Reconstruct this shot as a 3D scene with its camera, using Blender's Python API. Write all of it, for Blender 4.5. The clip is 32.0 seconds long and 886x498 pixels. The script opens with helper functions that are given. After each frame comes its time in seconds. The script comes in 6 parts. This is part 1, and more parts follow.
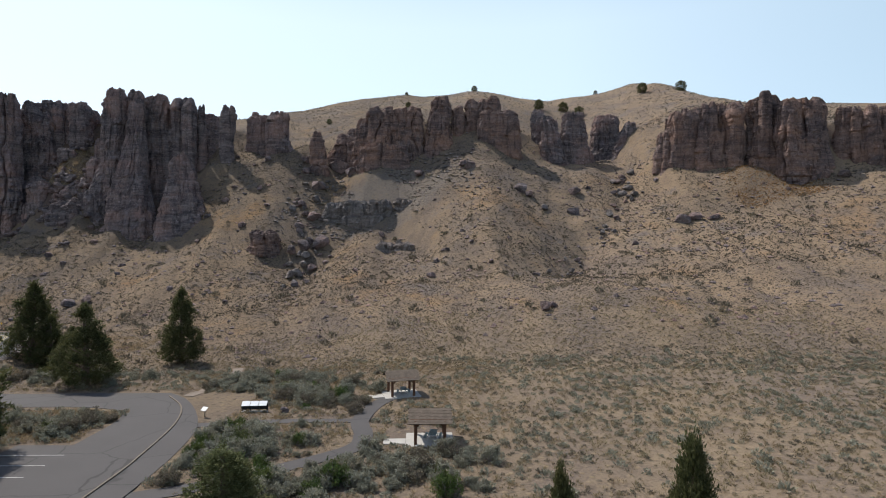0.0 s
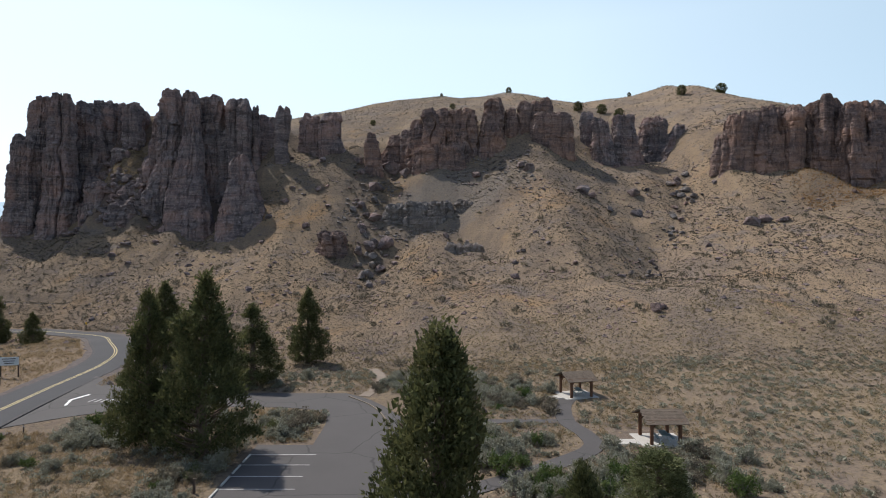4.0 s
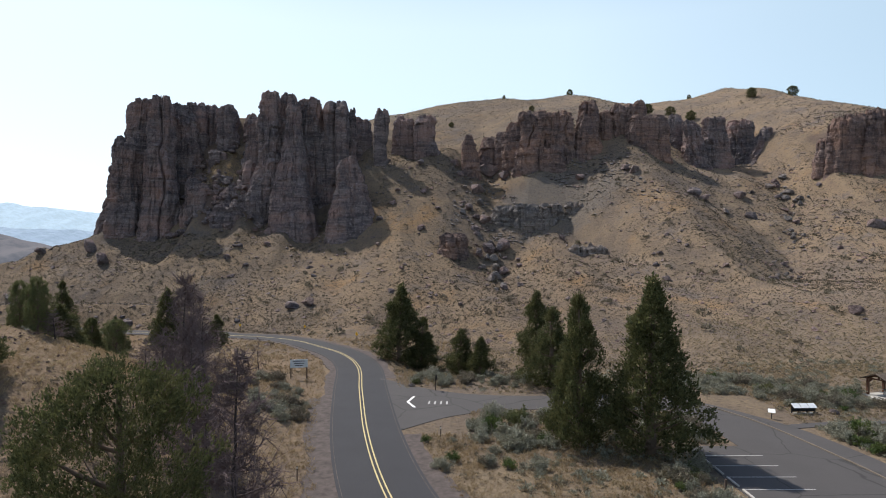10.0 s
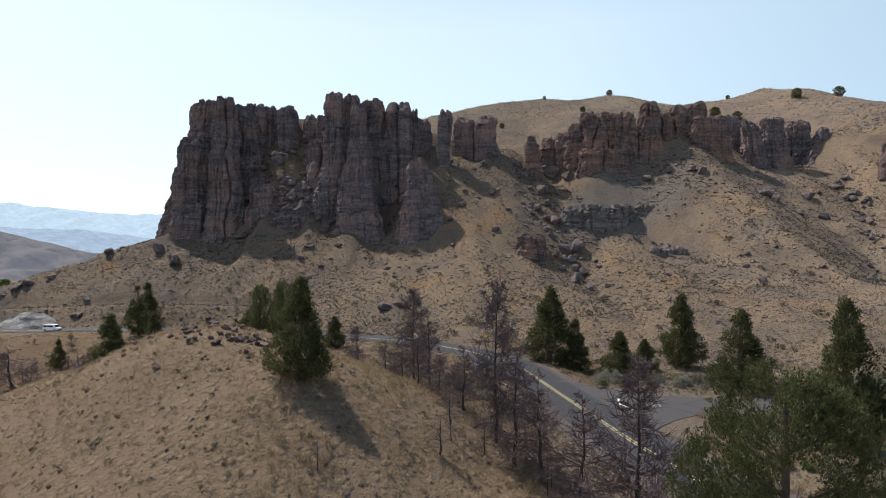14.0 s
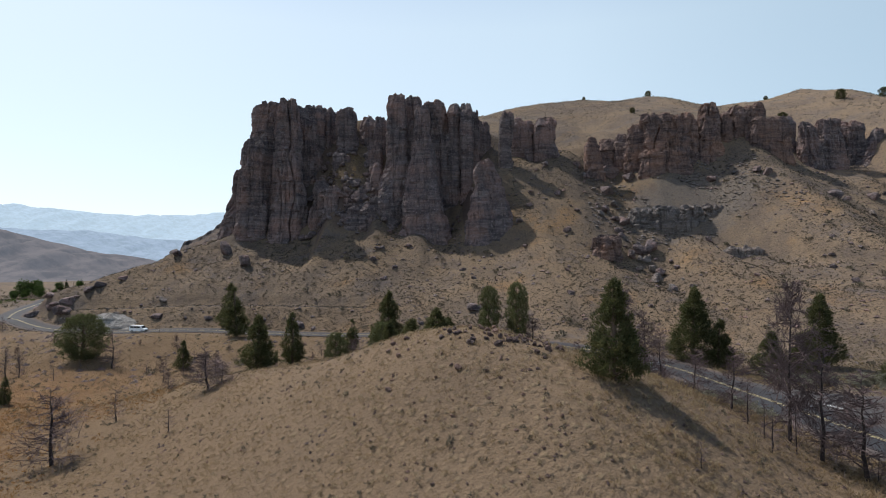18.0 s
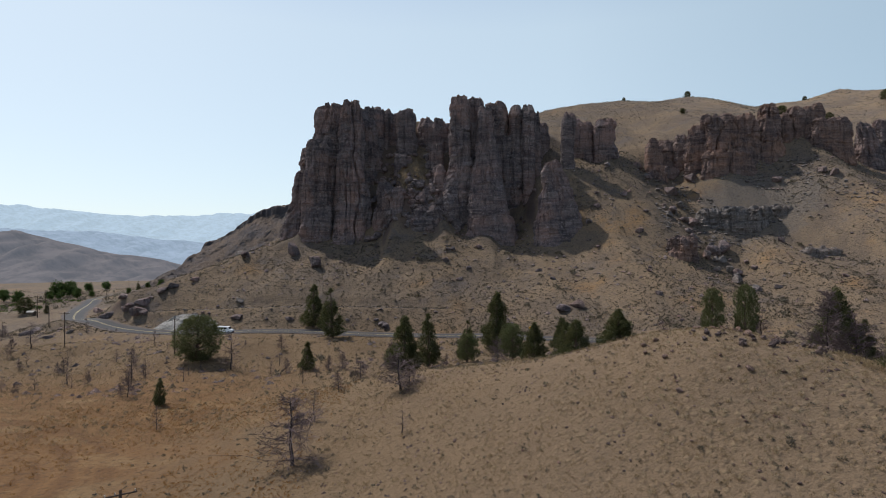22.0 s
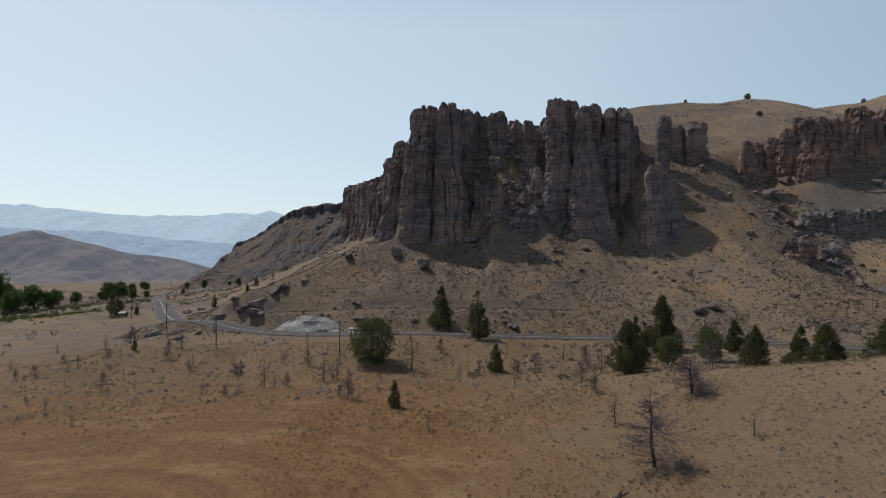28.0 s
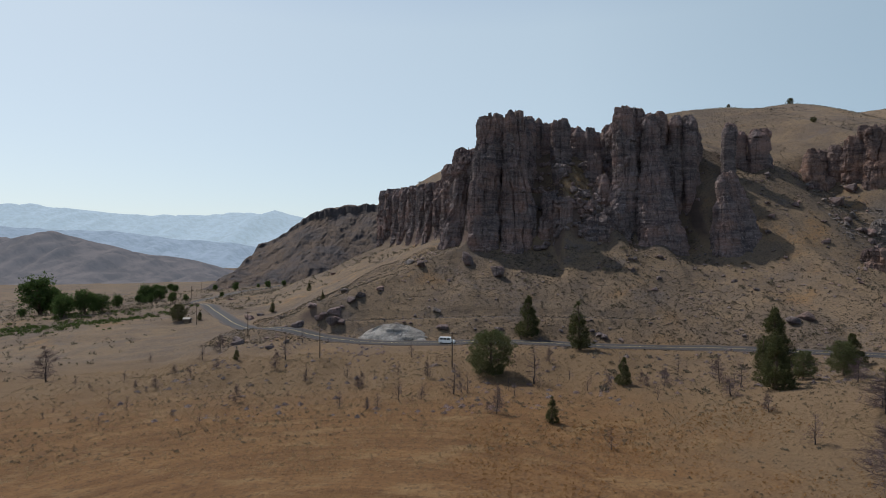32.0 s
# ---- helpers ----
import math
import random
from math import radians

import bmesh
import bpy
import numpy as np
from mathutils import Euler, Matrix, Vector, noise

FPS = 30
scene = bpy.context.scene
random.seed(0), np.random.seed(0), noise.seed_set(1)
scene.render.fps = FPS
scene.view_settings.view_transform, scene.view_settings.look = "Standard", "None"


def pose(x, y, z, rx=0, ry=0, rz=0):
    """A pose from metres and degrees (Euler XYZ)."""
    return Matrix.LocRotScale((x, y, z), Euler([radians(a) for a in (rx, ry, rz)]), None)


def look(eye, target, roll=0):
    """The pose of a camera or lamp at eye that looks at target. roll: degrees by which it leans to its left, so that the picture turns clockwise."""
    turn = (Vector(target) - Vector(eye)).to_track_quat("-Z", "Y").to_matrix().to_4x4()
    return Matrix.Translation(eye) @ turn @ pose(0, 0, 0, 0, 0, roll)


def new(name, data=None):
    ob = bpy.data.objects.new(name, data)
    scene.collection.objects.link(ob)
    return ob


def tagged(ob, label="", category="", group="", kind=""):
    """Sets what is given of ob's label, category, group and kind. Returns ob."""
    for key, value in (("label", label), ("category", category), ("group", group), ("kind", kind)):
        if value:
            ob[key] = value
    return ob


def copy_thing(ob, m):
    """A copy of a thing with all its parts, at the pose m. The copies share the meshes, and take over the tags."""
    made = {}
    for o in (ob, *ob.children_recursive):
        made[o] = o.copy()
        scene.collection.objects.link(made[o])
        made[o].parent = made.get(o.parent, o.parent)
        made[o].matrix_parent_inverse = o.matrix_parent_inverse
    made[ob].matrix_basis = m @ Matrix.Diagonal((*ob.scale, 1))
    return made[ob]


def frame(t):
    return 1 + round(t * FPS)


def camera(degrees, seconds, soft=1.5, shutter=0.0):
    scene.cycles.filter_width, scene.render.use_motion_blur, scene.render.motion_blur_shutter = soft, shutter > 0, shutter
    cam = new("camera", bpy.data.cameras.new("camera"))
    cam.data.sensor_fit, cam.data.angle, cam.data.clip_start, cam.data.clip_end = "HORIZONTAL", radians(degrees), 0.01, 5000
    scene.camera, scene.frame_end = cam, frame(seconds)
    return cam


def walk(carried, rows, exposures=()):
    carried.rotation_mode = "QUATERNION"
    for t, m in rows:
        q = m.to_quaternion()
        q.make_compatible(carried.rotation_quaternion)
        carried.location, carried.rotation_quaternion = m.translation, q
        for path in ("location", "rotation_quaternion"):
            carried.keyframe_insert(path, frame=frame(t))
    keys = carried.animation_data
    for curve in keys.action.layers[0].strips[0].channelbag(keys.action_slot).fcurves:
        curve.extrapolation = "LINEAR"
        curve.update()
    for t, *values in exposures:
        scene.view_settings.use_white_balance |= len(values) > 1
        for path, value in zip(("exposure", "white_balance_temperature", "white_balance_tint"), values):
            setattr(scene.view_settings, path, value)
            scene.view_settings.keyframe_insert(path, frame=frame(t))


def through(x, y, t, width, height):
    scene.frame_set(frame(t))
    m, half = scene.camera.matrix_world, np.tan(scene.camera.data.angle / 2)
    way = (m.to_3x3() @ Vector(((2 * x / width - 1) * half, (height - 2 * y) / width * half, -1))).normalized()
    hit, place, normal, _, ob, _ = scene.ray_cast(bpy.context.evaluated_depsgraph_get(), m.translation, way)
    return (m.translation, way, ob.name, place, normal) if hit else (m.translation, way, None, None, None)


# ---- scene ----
cam = camera(75.9, 32.0, 1.0)
METRES, EYE, TILT, LEAN, TURN = 216.0, 19.0, 0.0, 0.0, 0.0
ROWS = [
    (0.0, 0.0, 0.0, 0.0, 0.0, 0.0, -0.0),
    (0.5, -0.0106, -0.0002, -0.0001, -0.0, 0.02, -0.02),
    (1.0, -0.0224, -0.0004, -0.0, -0.01, 0.02, -0.06),
    (1.5, -0.035, -0.0008, 0.0, -0.02, 0.04, -0.09),
    (2.0, -0.0484, -0.0011, 0.0, -0.02, 0.05, -0.12),
    (2.5, -0.0625, -0.0014, 0.0001, -0.03, 0.06, -0.14),
    (3.0, -0.0771, -0.0017, 0.0002, -0.05, 0.07, -0.14),
    (3.5, -0.0921, -0.0021, 0.0003, -0.06, 0.08, -0.16),
    (5.5, -0.1555, -0.0037, 0.0005, -0.11, 0.12, -0.22),
    (6.0, -0.1719, -0.0043, 0.0008, -0.13, 0.13, -0.23),
    (6.5, -0.1884, -0.0047, 0.001, -0.14, 0.13, -0.25),
    (7.0, -0.2049, -0.0051, 0.0011, -0.16, 0.13, -0.25),
    (7.5, -0.2216, -0.0055, 0.0014, -0.18, 0.13, -0.26),
    (8.0, -0.2383, -0.0058, 0.0014, -0.2, 0.12, -0.24),
    (8.5, -0.2548, -0.006, 0.0015, -0.22, 0.15, -0.24),
    (9.0, -0.2711, -0.0063, 0.0016, -0.22, 0.16, -0.22),
    (9.5, -0.2875, -0.0069, 0.0018, -0.24, 0.15, -0.23),
    (10.0, -0.3036, -0.0073, 0.0017, -0.24, 0.17, -0.21),
    (10.5, -0.3198, -0.0075, 0.0019, -0.24, 0.15, -0.2),
    (11.0, -0.3358, -0.0079, 0.0022, -0.25, 0.15, -0.18),
    (11.5, -0.3518, -0.0083, 0.0025, -0.25, 0.14, -0.18),
    (12.0, -0.3677, -0.0087, 0.0027, -0.26, 0.13, -0.2),
    (12.5, -0.3836, -0.0089, 0.0031, -0.27, 0.12, -0.19),
    (13.0, -0.3994, -0.0092, 0.0034, -0.28, 0.11, -0.2),
    (13.5, -0.4151, -0.0095, 0.0035, -0.3, 0.12, -0.19),
    (14.0, -0.4296, -0.0098, 0.0038, -0.29, 0.12, -0.16),
    (14.5, -0.4449, -0.0099, 0.0037, -0.3, 0.12, -0.17),
    (16.5, -0.5062, -0.013, 0.0047, -0.26, 0.12, -0.11),
    (17.0, -0.5216, -0.0132, 0.0049, -0.27, 0.14, -0.12),
    (17.5, -0.5368, -0.0133, 0.0047, -0.28, 0.16, -0.1),
    (18.0, -0.5521, -0.0136, 0.0042, -0.28, 0.17, -0.09),
    (18.5, -0.5674, -0.0142, 0.0036, -0.27, 0.21, -0.1),
    (19.0, -0.5827, -0.0145, 0.003, -0.27, 0.22, -0.09),
    (19.5, -0.598, -0.0153, 0.0031, -0.25, 0.21, -0.08),
    (20.0, -0.6134, -0.0158, 0.0036, -0.23, 0.21, -0.06),
    (20.5, -0.6286, -0.0162, 0.0045, -0.22, 0.19, -0.05),
    (21.0, -0.6438, -0.0165, 0.005, -0.2, 0.19, -0.04),
    (21.5, -0.659, -0.0169, 0.0052, -0.18, 0.19, -0.02),
    (22.0, -0.6745, -0.0173, 0.0055, -0.18, 0.18, -0.01),
    (22.5, -0.6901, -0.0176, 0.0057, -0.18, 0.18, 0.02),
    (23.0, -0.7058, -0.0178, 0.0063, -0.18, 0.19, 0.01),
    (23.5, -0.7216, -0.0181, 0.0068, -0.19, 0.2, 0.01),
    (24.0, -0.7378, -0.0184, 0.0072, -0.19, 0.2, 0.01),
    (24.5, -0.7538, -0.0186, 0.0078, -0.2, 0.22, 0.01),
    (25.0, -0.7697, -0.019, 0.0083, -0.22, 0.23, -0.0),
    (25.5, -0.7856, -0.0194, 0.0085, -0.22, 0.25, -0.03),
    (27.5, -0.8505, -0.0226, 0.0087, -0.23, 0.22, -0.09),
    (28.0, -0.8667, -0.0232, 0.0086, -0.2, 0.2, -0.09),
    (28.5, -0.8831, -0.0239, 0.009, -0.18, 0.18, -0.1),
    (29.0, -0.8996, -0.0245, 0.0096, -0.18, 0.16, -0.11),
    (29.5, -0.916, -0.025, 0.0106, -0.16, 0.16, -0.12),
    (30.0, -0.9324, -0.0257, 0.0121, -0.15, 0.13, -0.12),
    (30.5, -0.9488, -0.0262, 0.0141, -0.13, 0.12, -0.12),
    (31.0, -0.9652, -0.0268, 0.017, -0.11, 0.12, -0.13),
    (31.5, -0.9818, -0.0274, 0.0204, -0.1, 0.11, -0.12),
    (32.0, -0.9982, -0.0281, 0.0238, -0.08, 0.12, -0.12),
]
walk(cam, [(t, pose(0, 0, EYE, TILT, LEAN, TURN) @ pose(METRES * x, METRES * y, METRES * z, 90 + pitch, roll, yaw)) for t, x, y, z, yaw, pitch, roll in ROWS],
     ((0.0, 0.29), (9.0, 0.3), (14.0, 0.26), (18.5, 0.04), (24.0, -0.18), (32.0, -0.32)))

# ---- light ----
SUN_AZ = radians(-49.0)      # from +y towards +x; the sun stands behind the cliffs, to the west of the view
SUN_EL = radians(55.0)
sun_way = Vector((math.sin(SUN_AZ) * math.cos(SUN_EL), math.cos(SUN_AZ) * math.cos(SUN_EL), math.sin(SUN_EL)))
world = bpy.data.worlds.new("hazy_sky")
scene.world = world
world.use_nodes = True
wn = world.node_tree.nodes
wl = world.node_tree.links
sky = wn.new("ShaderNodeTexSky")
sky.sky_type = 'NISHITA'
sky.sun_disc = False
sky.sun_elevation = SUN_EL
sky.sun_rotation = SUN_AZ
sky.altitude = 900
sky.air_density = 1.0
sky.dust_density = 1.6
sky.ozone_density = 1.0
haze = wn.new("ShaderNodeMix")          # thin smoke evens the whole sky out
haze.data_type = 'RGBA'
place = wn.new("ShaderNodeTexCoord")
split = wn.new("ShaderNodeSeparateXYZ")
wl.new(place.outputs["Generated"], split.inputs[0])
fade = wn.new("ShaderNodeValToRGB")     # the smoke lies low and thins out overhead
fade.color_ramp.elements[0].position, fade.color_ramp.elements[0].color = 0.36, (0.66, 0.66, 0.66, 1)
fade.color_ramp.elements[1].position, fade.color_ramp.elements[1].color = 0.68, (0.0, 0.0, 0.0, 1)
wl.new(split.outputs[2], fade.inputs[0])
wl.new(fade.outputs[0], haze.inputs[0])
glow = wn.new("ShaderNodeValToRGB")     # and is brighter on the sun's side
side = wn.new("ShaderNodeMath")
side.operation = 'MULTIPLY_ADD'
side.inputs[1].default_value, side.inputs[2].default_value = 0.5, 0.5
wl.new(split.outputs[0], side.inputs[0])
wl.new(side.outputs[0], glow.inputs[0])
glow.color_ramp.elements[0].position, glow.color_ramp.elements[0].color = 0.15, (0.63, 0.72, 0.765, 1)
glow.color_ramp.elements[1].position, glow.color_ramp.elements[1].color = 0.95, (0.29, 0.405, 0.485, 1)
middle = glow.color_ramp.elements.new(0.6)
middle.color = (0.545, 0.66, 0.72, 1)
boost = wn.new("ShaderNodeVectorMath")
boost.operation = 'SCALE'
boost.inputs[3].default_value = 9.0
wl.new(glow.outputs[0], boost.inputs[0])
wl.new(boost.outputs[0], haze.inputs[7])
wl.new(sky.outputs[0], haze.inputs[6])
wl.new(haze.outputs[2], wn["Background"].inputs[0])
wn["Background"].inputs[1].default_value = 0.15
lamp = bpy.data.lights.new("sun", 'SUN')
lamp.energy = 4.5
lamp.angle = radians(0.6)
lamp.color = (1.0, 0.94, 0.86)
sun = new("sun", lamp)
sun.matrix_world = look(sun_way * 500, (0, 0, 0))

# ---- materials ----
class Nodes:
    """A small builder for node materials."""
    def __init__(self, name):
        self.mat = bpy.data.materials.new(name)
        self.mat.use_nodes = True
        self.t = self.mat.node_tree
        self.bsdf = self.t.nodes["Principled BSDF"]
        self.geo = self.t.nodes.new("ShaderNodeNewGeometry")
        self.pos = self.geo.outputs["Position"]

    def put(self, node, key, value):
        if hasattr(value, "is_linked"):
            self.t.links.new(value, node.inputs[key])
        else:
            node.inputs[key].default_value = value

    def noise(self, scale, detail=4.0, rough=0.55, stretch=None, vec=None, distort=0.0):
        n = self.t.nodes.new("ShaderNodeTexNoise")
        self.put(n, "Scale", scale)
        self.put(n, "Detail", detail)
        self.put(n, "Roughness", rough)
        self.put(n, "Distortion", distort)
        v = vec or self.pos
        if stretch:
            m = self.t.nodes.new("ShaderNodeMapping")
            m.inputs["Scale"].default_value = stretch
            self.t.links.new(v, m.inputs["Vector"])
            v = m.outputs[0]
        self.t.links.new(v, n.inputs["Vector"])
        return n.outputs["Fac"]

    def ramp(self, fac, *stops):
        r = self.t.nodes.new("ShaderNodeValToRGB")
        e = r.color_ramp.elements
        while len(e) < len(stops):
            e.new(0.5)
        for el, (p, c) in zip(e, stops):
            el.position = p
            el.color = (*c, 1) if isinstance(c, tuple) else (c, c, c, 1)
        self.put(r, "Fac", fac)
        return r.outputs[0]

    def mix(self, fac, a, b, how='MIX'):
        m = self.t.nodes.new("ShaderNodeMix")
        m.data_type, m.blend_type = 'RGBA', how
        for i, v in ((0, fac), (6, a), (7, b)):
            if hasattr(v, "is_linked"):
                self.t.links.new(v, m.inputs[i])
            else:
                m.inputs[i].default_value = (*v, 1) if isinstance(v, tuple) else v
        return m.outputs[2]

    def math(self, op, a, b=0.0):
        m = self.t.nodes.new("ShaderNodeMath")
        m.operation = op
        self.put(m, 0, a)
        self.put(m, 1, b)
        return m.outputs[0]

    def value(self, kind):
        """Object's or island's random number, the normal's or the place's coordinates."""
        if kind == "object":
            return self.t.nodes.new("ShaderNodeObjectInfo").outputs["Random"]
        if kind == "island":
            return self.geo.outputs["Random Per Island"]
        s = self.t.nodes.new("ShaderNodeSeparateXYZ")
        self.t.links.new(self.geo.outputs["Normal"] if kind[0] == "n" else self.pos, s.inputs[0])
        return s.outputs["xyz".index(kind[1])]

    def bump(self, height, strength=0.5, dist=0.1):
        b = self.t.nodes.new("ShaderNodeBump")
        self.put(b, "Height", height)
        b.inputs["Strength"].default_value = strength
        b.inputs["Distance"].default_value = dist
        self.t.links.new(b.outputs[0], self.bsdf.inputs["Normal"])

    def done(self, colour, rough=0.9, metal=0.0, spec=0.25):
        self.put(self.bsdf, "Base Color", (*colour, 1) if isinstance(colour, tuple) else colour)
        self.put(self.bsdf, "Roughness", rough)
        self.put(self.bsdf, "Metallic", metal)
        self.put(self.bsdf, "Specular IOR Level", spec)
        return self.mat


def plain(name, colour, rough=0.8, metal=0.0, vary=0.25, scale=6.0, bump=0.2):
    n = Nodes(name)
    a = n.noise(scale, 5)
    c = n.mix(a, tuple(v * (1 - vary) for v in colour), tuple(min(1, v * (1 + vary)) for v in colour))
    n.bump(n.noise(scale * 5, 3), bump, 0.02)
    return n.done(c, rough, metal)


def ground_material():
    n = Nodes("dry_hillside")
    wide = n.noise(0.018, 5, 0.6)
    mid = n.noise(0.14, 5, 0.6)
    fine = n.noise(1.3, 6, 0.65)
    speck = n.noise(4.5, 3, 0.6)
    orange = n.noise(0.045, 5, 0.65)
    grass = n.mix(mid, (0.175, 0.126, 0.083), (0.245, 0.179, 0.12))
    upland = n.ramp(n.math('MULTIPLY', n.value("py"), 0.005), (0.46, 0.0), (0.6, 1.0))
    flat = n.math('MULTIPLY', n.ramp(n.math('MULTIPLY', n.value("px"), -0.01), (0.62, 1.0), (0.8, 0.0)), n.math('SUBTRACT', 1.0, upland))
    grass = n.mix(n.math('MULTIPLY', upland, n.ramp(orange, (0.56, 0.0), (0.68, 0.8))), grass, (0.27, 0.16, 0.075))
    grass = n.mix(flat, grass, n.mix(mid, (0.152, 0.114, 0.076), (0.222, 0.17, 0.116)))
    soil = n.mix(fine, (0.105, 0.082, 0.068), (0.175, 0.137, 0.108))
    c = n.mix(n.ramp(n.mix(0.3, n.mix(0.5, wide, n.noise(0.05, 7, 0.7)), mid), (0.43, 0.0), (0.55, 1.0)), soil, grass)
    grey = n.noise(0.07, 7, 0.72)
    c = n.mix(n.math('MULTIPLY', n.ramp(grey, (0.54, 0.0), (0.64, 0.8)), n.ramp(n.math('MULTIPLY', n.value("py"), 0.005), (0.5, 0.0), (0.65, 1.0))), c, n.mix(fine, (0.085, 0.074, 0.072), (0.16, 0.137, 0.128)))
    # pale ash and talus round the rock bands
    bx, by = n.math('MULTIPLY', n.math('ADD', n.value("px"), 18), 0.03), n.math('MULTIPLY', n.math('SUBTRACT', n.value("py"), 219), 0.065)
    ash = n.math('ADD', n.math('ADD', n.math('MULTIPLY', bx, bx), n.math('MULTIPLY', by, by)), n.math('MULTIPLY', n.math('SUBTRACT', n.noise(0.06, 6, 0.7), 0.5), 3.0))
    c = n.mix(n.ramp(ash, (0.2, 0.65), (1.2, 0.0)), c, n.mix(fine, (0.112, 0.1, 0.093), (0.19, 0.172, 0.158)))
    knoll = n.math('MULTIPLY', n.ramp(n.math('MULTIPLY', n.value("px"), -0.01), (0.78, 0.0), (0.92, 0.8)), n.math('SUBTRACT', 1.0, upland))
    c = n.mix(knoll, c, n.mix(n.mix(0.5, fine, mid), (0.155, 0.108, 0.07), (0.24, 0.17, 0.11)))
    c = n.mix(n.math('MULTIPLY', n.ramp(fine, (0.34, 0.65), (0.47, 0.0)), n.math('SUBTRACT', 1.0, n.math('MULTIPLY', knoll, 0.8))), c, (0.072, 0.058, 0.048))
    c = n.mix(n.ramp(speck, (0.58, 0.0), (0.7, 0.6)), c, (0.2, 0.155, 0.11))
    c = n.mix(n.ramp(speck, (0.3, 0.7), (0.42, 0.0)), c, (0.07, 0.06, 0.048))
    # tussocks and small shrubs, too many to tell apart far off
    tuft = n.t.nodes.new("ShaderNodeTexVoronoi")
    tuft.inputs["Scale"].default_value = 1.25
    n.t.links.new(n.pos, tuft.inputs["Vector"])
    dot = n.ramp(tuft.outputs["Distance"], (0.12, 1.0), (0.42, 0.0))
    pick = n.t.nodes.new("ShaderNodeSeparateColor")
    n.t.links.new(tuft.outputs["Color"], pick.inputs[0])
    some = n.math('MULTIPLY', dot, n.ramp(pick.outputs[0], (0.35, 0.0), (0.5, 0.75)))
    some = n.math('MULTIPLY', some, n.math('SUBTRACT', 1.0, n.math('MULTIPLY', knoll, 0.5)))
    c = n.mix(some, c, n.mix(pick.outputs[1], (0.055, 0.047, 0.036), (0.17, 0.14, 0.1)))
    c = n.mix(n.math('MULTIPLY', dot, n.ramp(pick.outputs[2], (0.68, 0.0), (0.8, 0.6))), c, (0.25, 0.188, 0.115))
    # bare rust-coloured earth of the field west of the knoll
    px, py = n.value("px"), n.value("py")
    west = n.ramp(n.math('ADD', n.math('MULTIPLY', px, -0.01), n.math('MULTIPLY', mid, 0.25)), (0.0, 0.0), (1.0, 1.0))
    west = n.math('MULTIPLY', n.ramp(n.math('ADD', n.math('MULTIPLY', px, -0.0045), n.math('MULTIPLY', mid, 0.18)), (0.835, 0.0), (0.935, 1.0)),
                  n.ramp(n.math('ADD', n.math('MULTIPLY', py, 0.005), n.math('MULTIPLY', mid, 0.2)), (0.64, 1.0), (0.78, 0.0)))
    # rings left by the tractor as it turned in the corner of the field
    ax, ay = n.math('ADD', px, 233), n.math('SUBTRACT', py, 52)
    ring = n.math('SQRT', n.math('ADD', n.math('MULTIPLY', ax, ax), n.math('MULTIPLY', n.math('MULTIPLY', ay, ay), 1.6)))
    line = n.t.nodes.new("ShaderNodeCombineXYZ")
    n.t.links.new(n.math('ADD', ring, n.math('MULTIPLY', mid, 3.0)), line.inputs[0])
    n.t.links.new(n.math('MULTIPLY', ax, 0.04), line.inputs[1])
    rows = n.mix(0.3, n.noise(0.42, 4, 0.65, None, line.outputs[0]), n.noise(0.5, 4, 0.6, (1.0, 0.3, 1.0)))
    field = n.mix(n.ramp(rows, (0.35, 0.0), (0.65, 1.0)), (0.125, 0.066, 0.032), (0.22, 0.126, 0.058))
    field = n.mix(n.ramp(n.noise(0.09, 6, 0.7, (1.0, 2.2, 1.0)), (0.52, 0.0), (0.66, 0.8)), field, (0.25, 0.165, 0.085))
    field = n.mix(n.ramp(fine, (0.34, 0.6), (0.48, 0.0)), field, (0.06, 0.04, 0.03))
    # burnt ground west of the knoll is darker
    burnt = n.ramp(n.math('ADD', n.math('MULTIPLY', px, -0.004), n.math('MULTIPLY', mid, 0.1)), (0.5, 0.0), (0.72, 0.9))
    c = n.mix(n.math('MULTIPLY', burnt, n.ramp(n.math('MULTIPLY', py, 0.005), (0.8, 1.0), (0.95, 0.0))), c, n.mix(n.mix(0.5, fine, mid), (0.1, 0.067, 0.04), (0.225, 0.152, 0.088)))
    c = n.mix(west, c, field)
    # bare rock where it is too steep for soil
    strata = n.noise(0.35, 5, 0.6, (0.15, 0.15, 1.5), distort=0.4)
    rock = n.mix(strata, (0.07, 0.056, 0.052), (0.17, 0.12, 0.1))
    c = n.mix(n.ramp(n.math('ADD', n.value("nz"), n.math('MULTIPLY', n.math('SUBTRACT', mid, 0.5), 0.25)), (0.46, 1.0), (0.58, 0.0)), c, rock)
    # scree slopes of the mesa up the valley
    up = n.math('MULTIPLY', n.ramp(n.math('MULTIPLY', py, 0.001), (0.33, 0.0), (0.48, 0.9)), n.ramp(n.math('MULTIPLY', n.value("pz"), 0.02), (0.0, 0.0), (0.35, 1.0)))
    up = n.math('MULTIPLY', up, n.ramp(n.math('MULTIPLY', px, -0.001), (0.2, 0.0), (0.25, 1.0)))
    c = n.mix(up, c, n.mix(n.noise(0.06, 6, 0.7), (0.05, 0.043, 0.038), (0.16, 0.12, 0.09)))
    # the soil darkens westwards
    c = n.mix(1.0, c, n.ramp(n.math('ADD', n.math('MULTIPLY', px, 0.004), 0.5), (0.38, 0.79), (0.62, 1.0)), 'MULTIPLY')
    n.bump(n.mix(0.25, n.mix(0.5, fine, speck), dot), 0.9, 0.45)
    return n.done(c, 0.95, 0.0, 0.1)


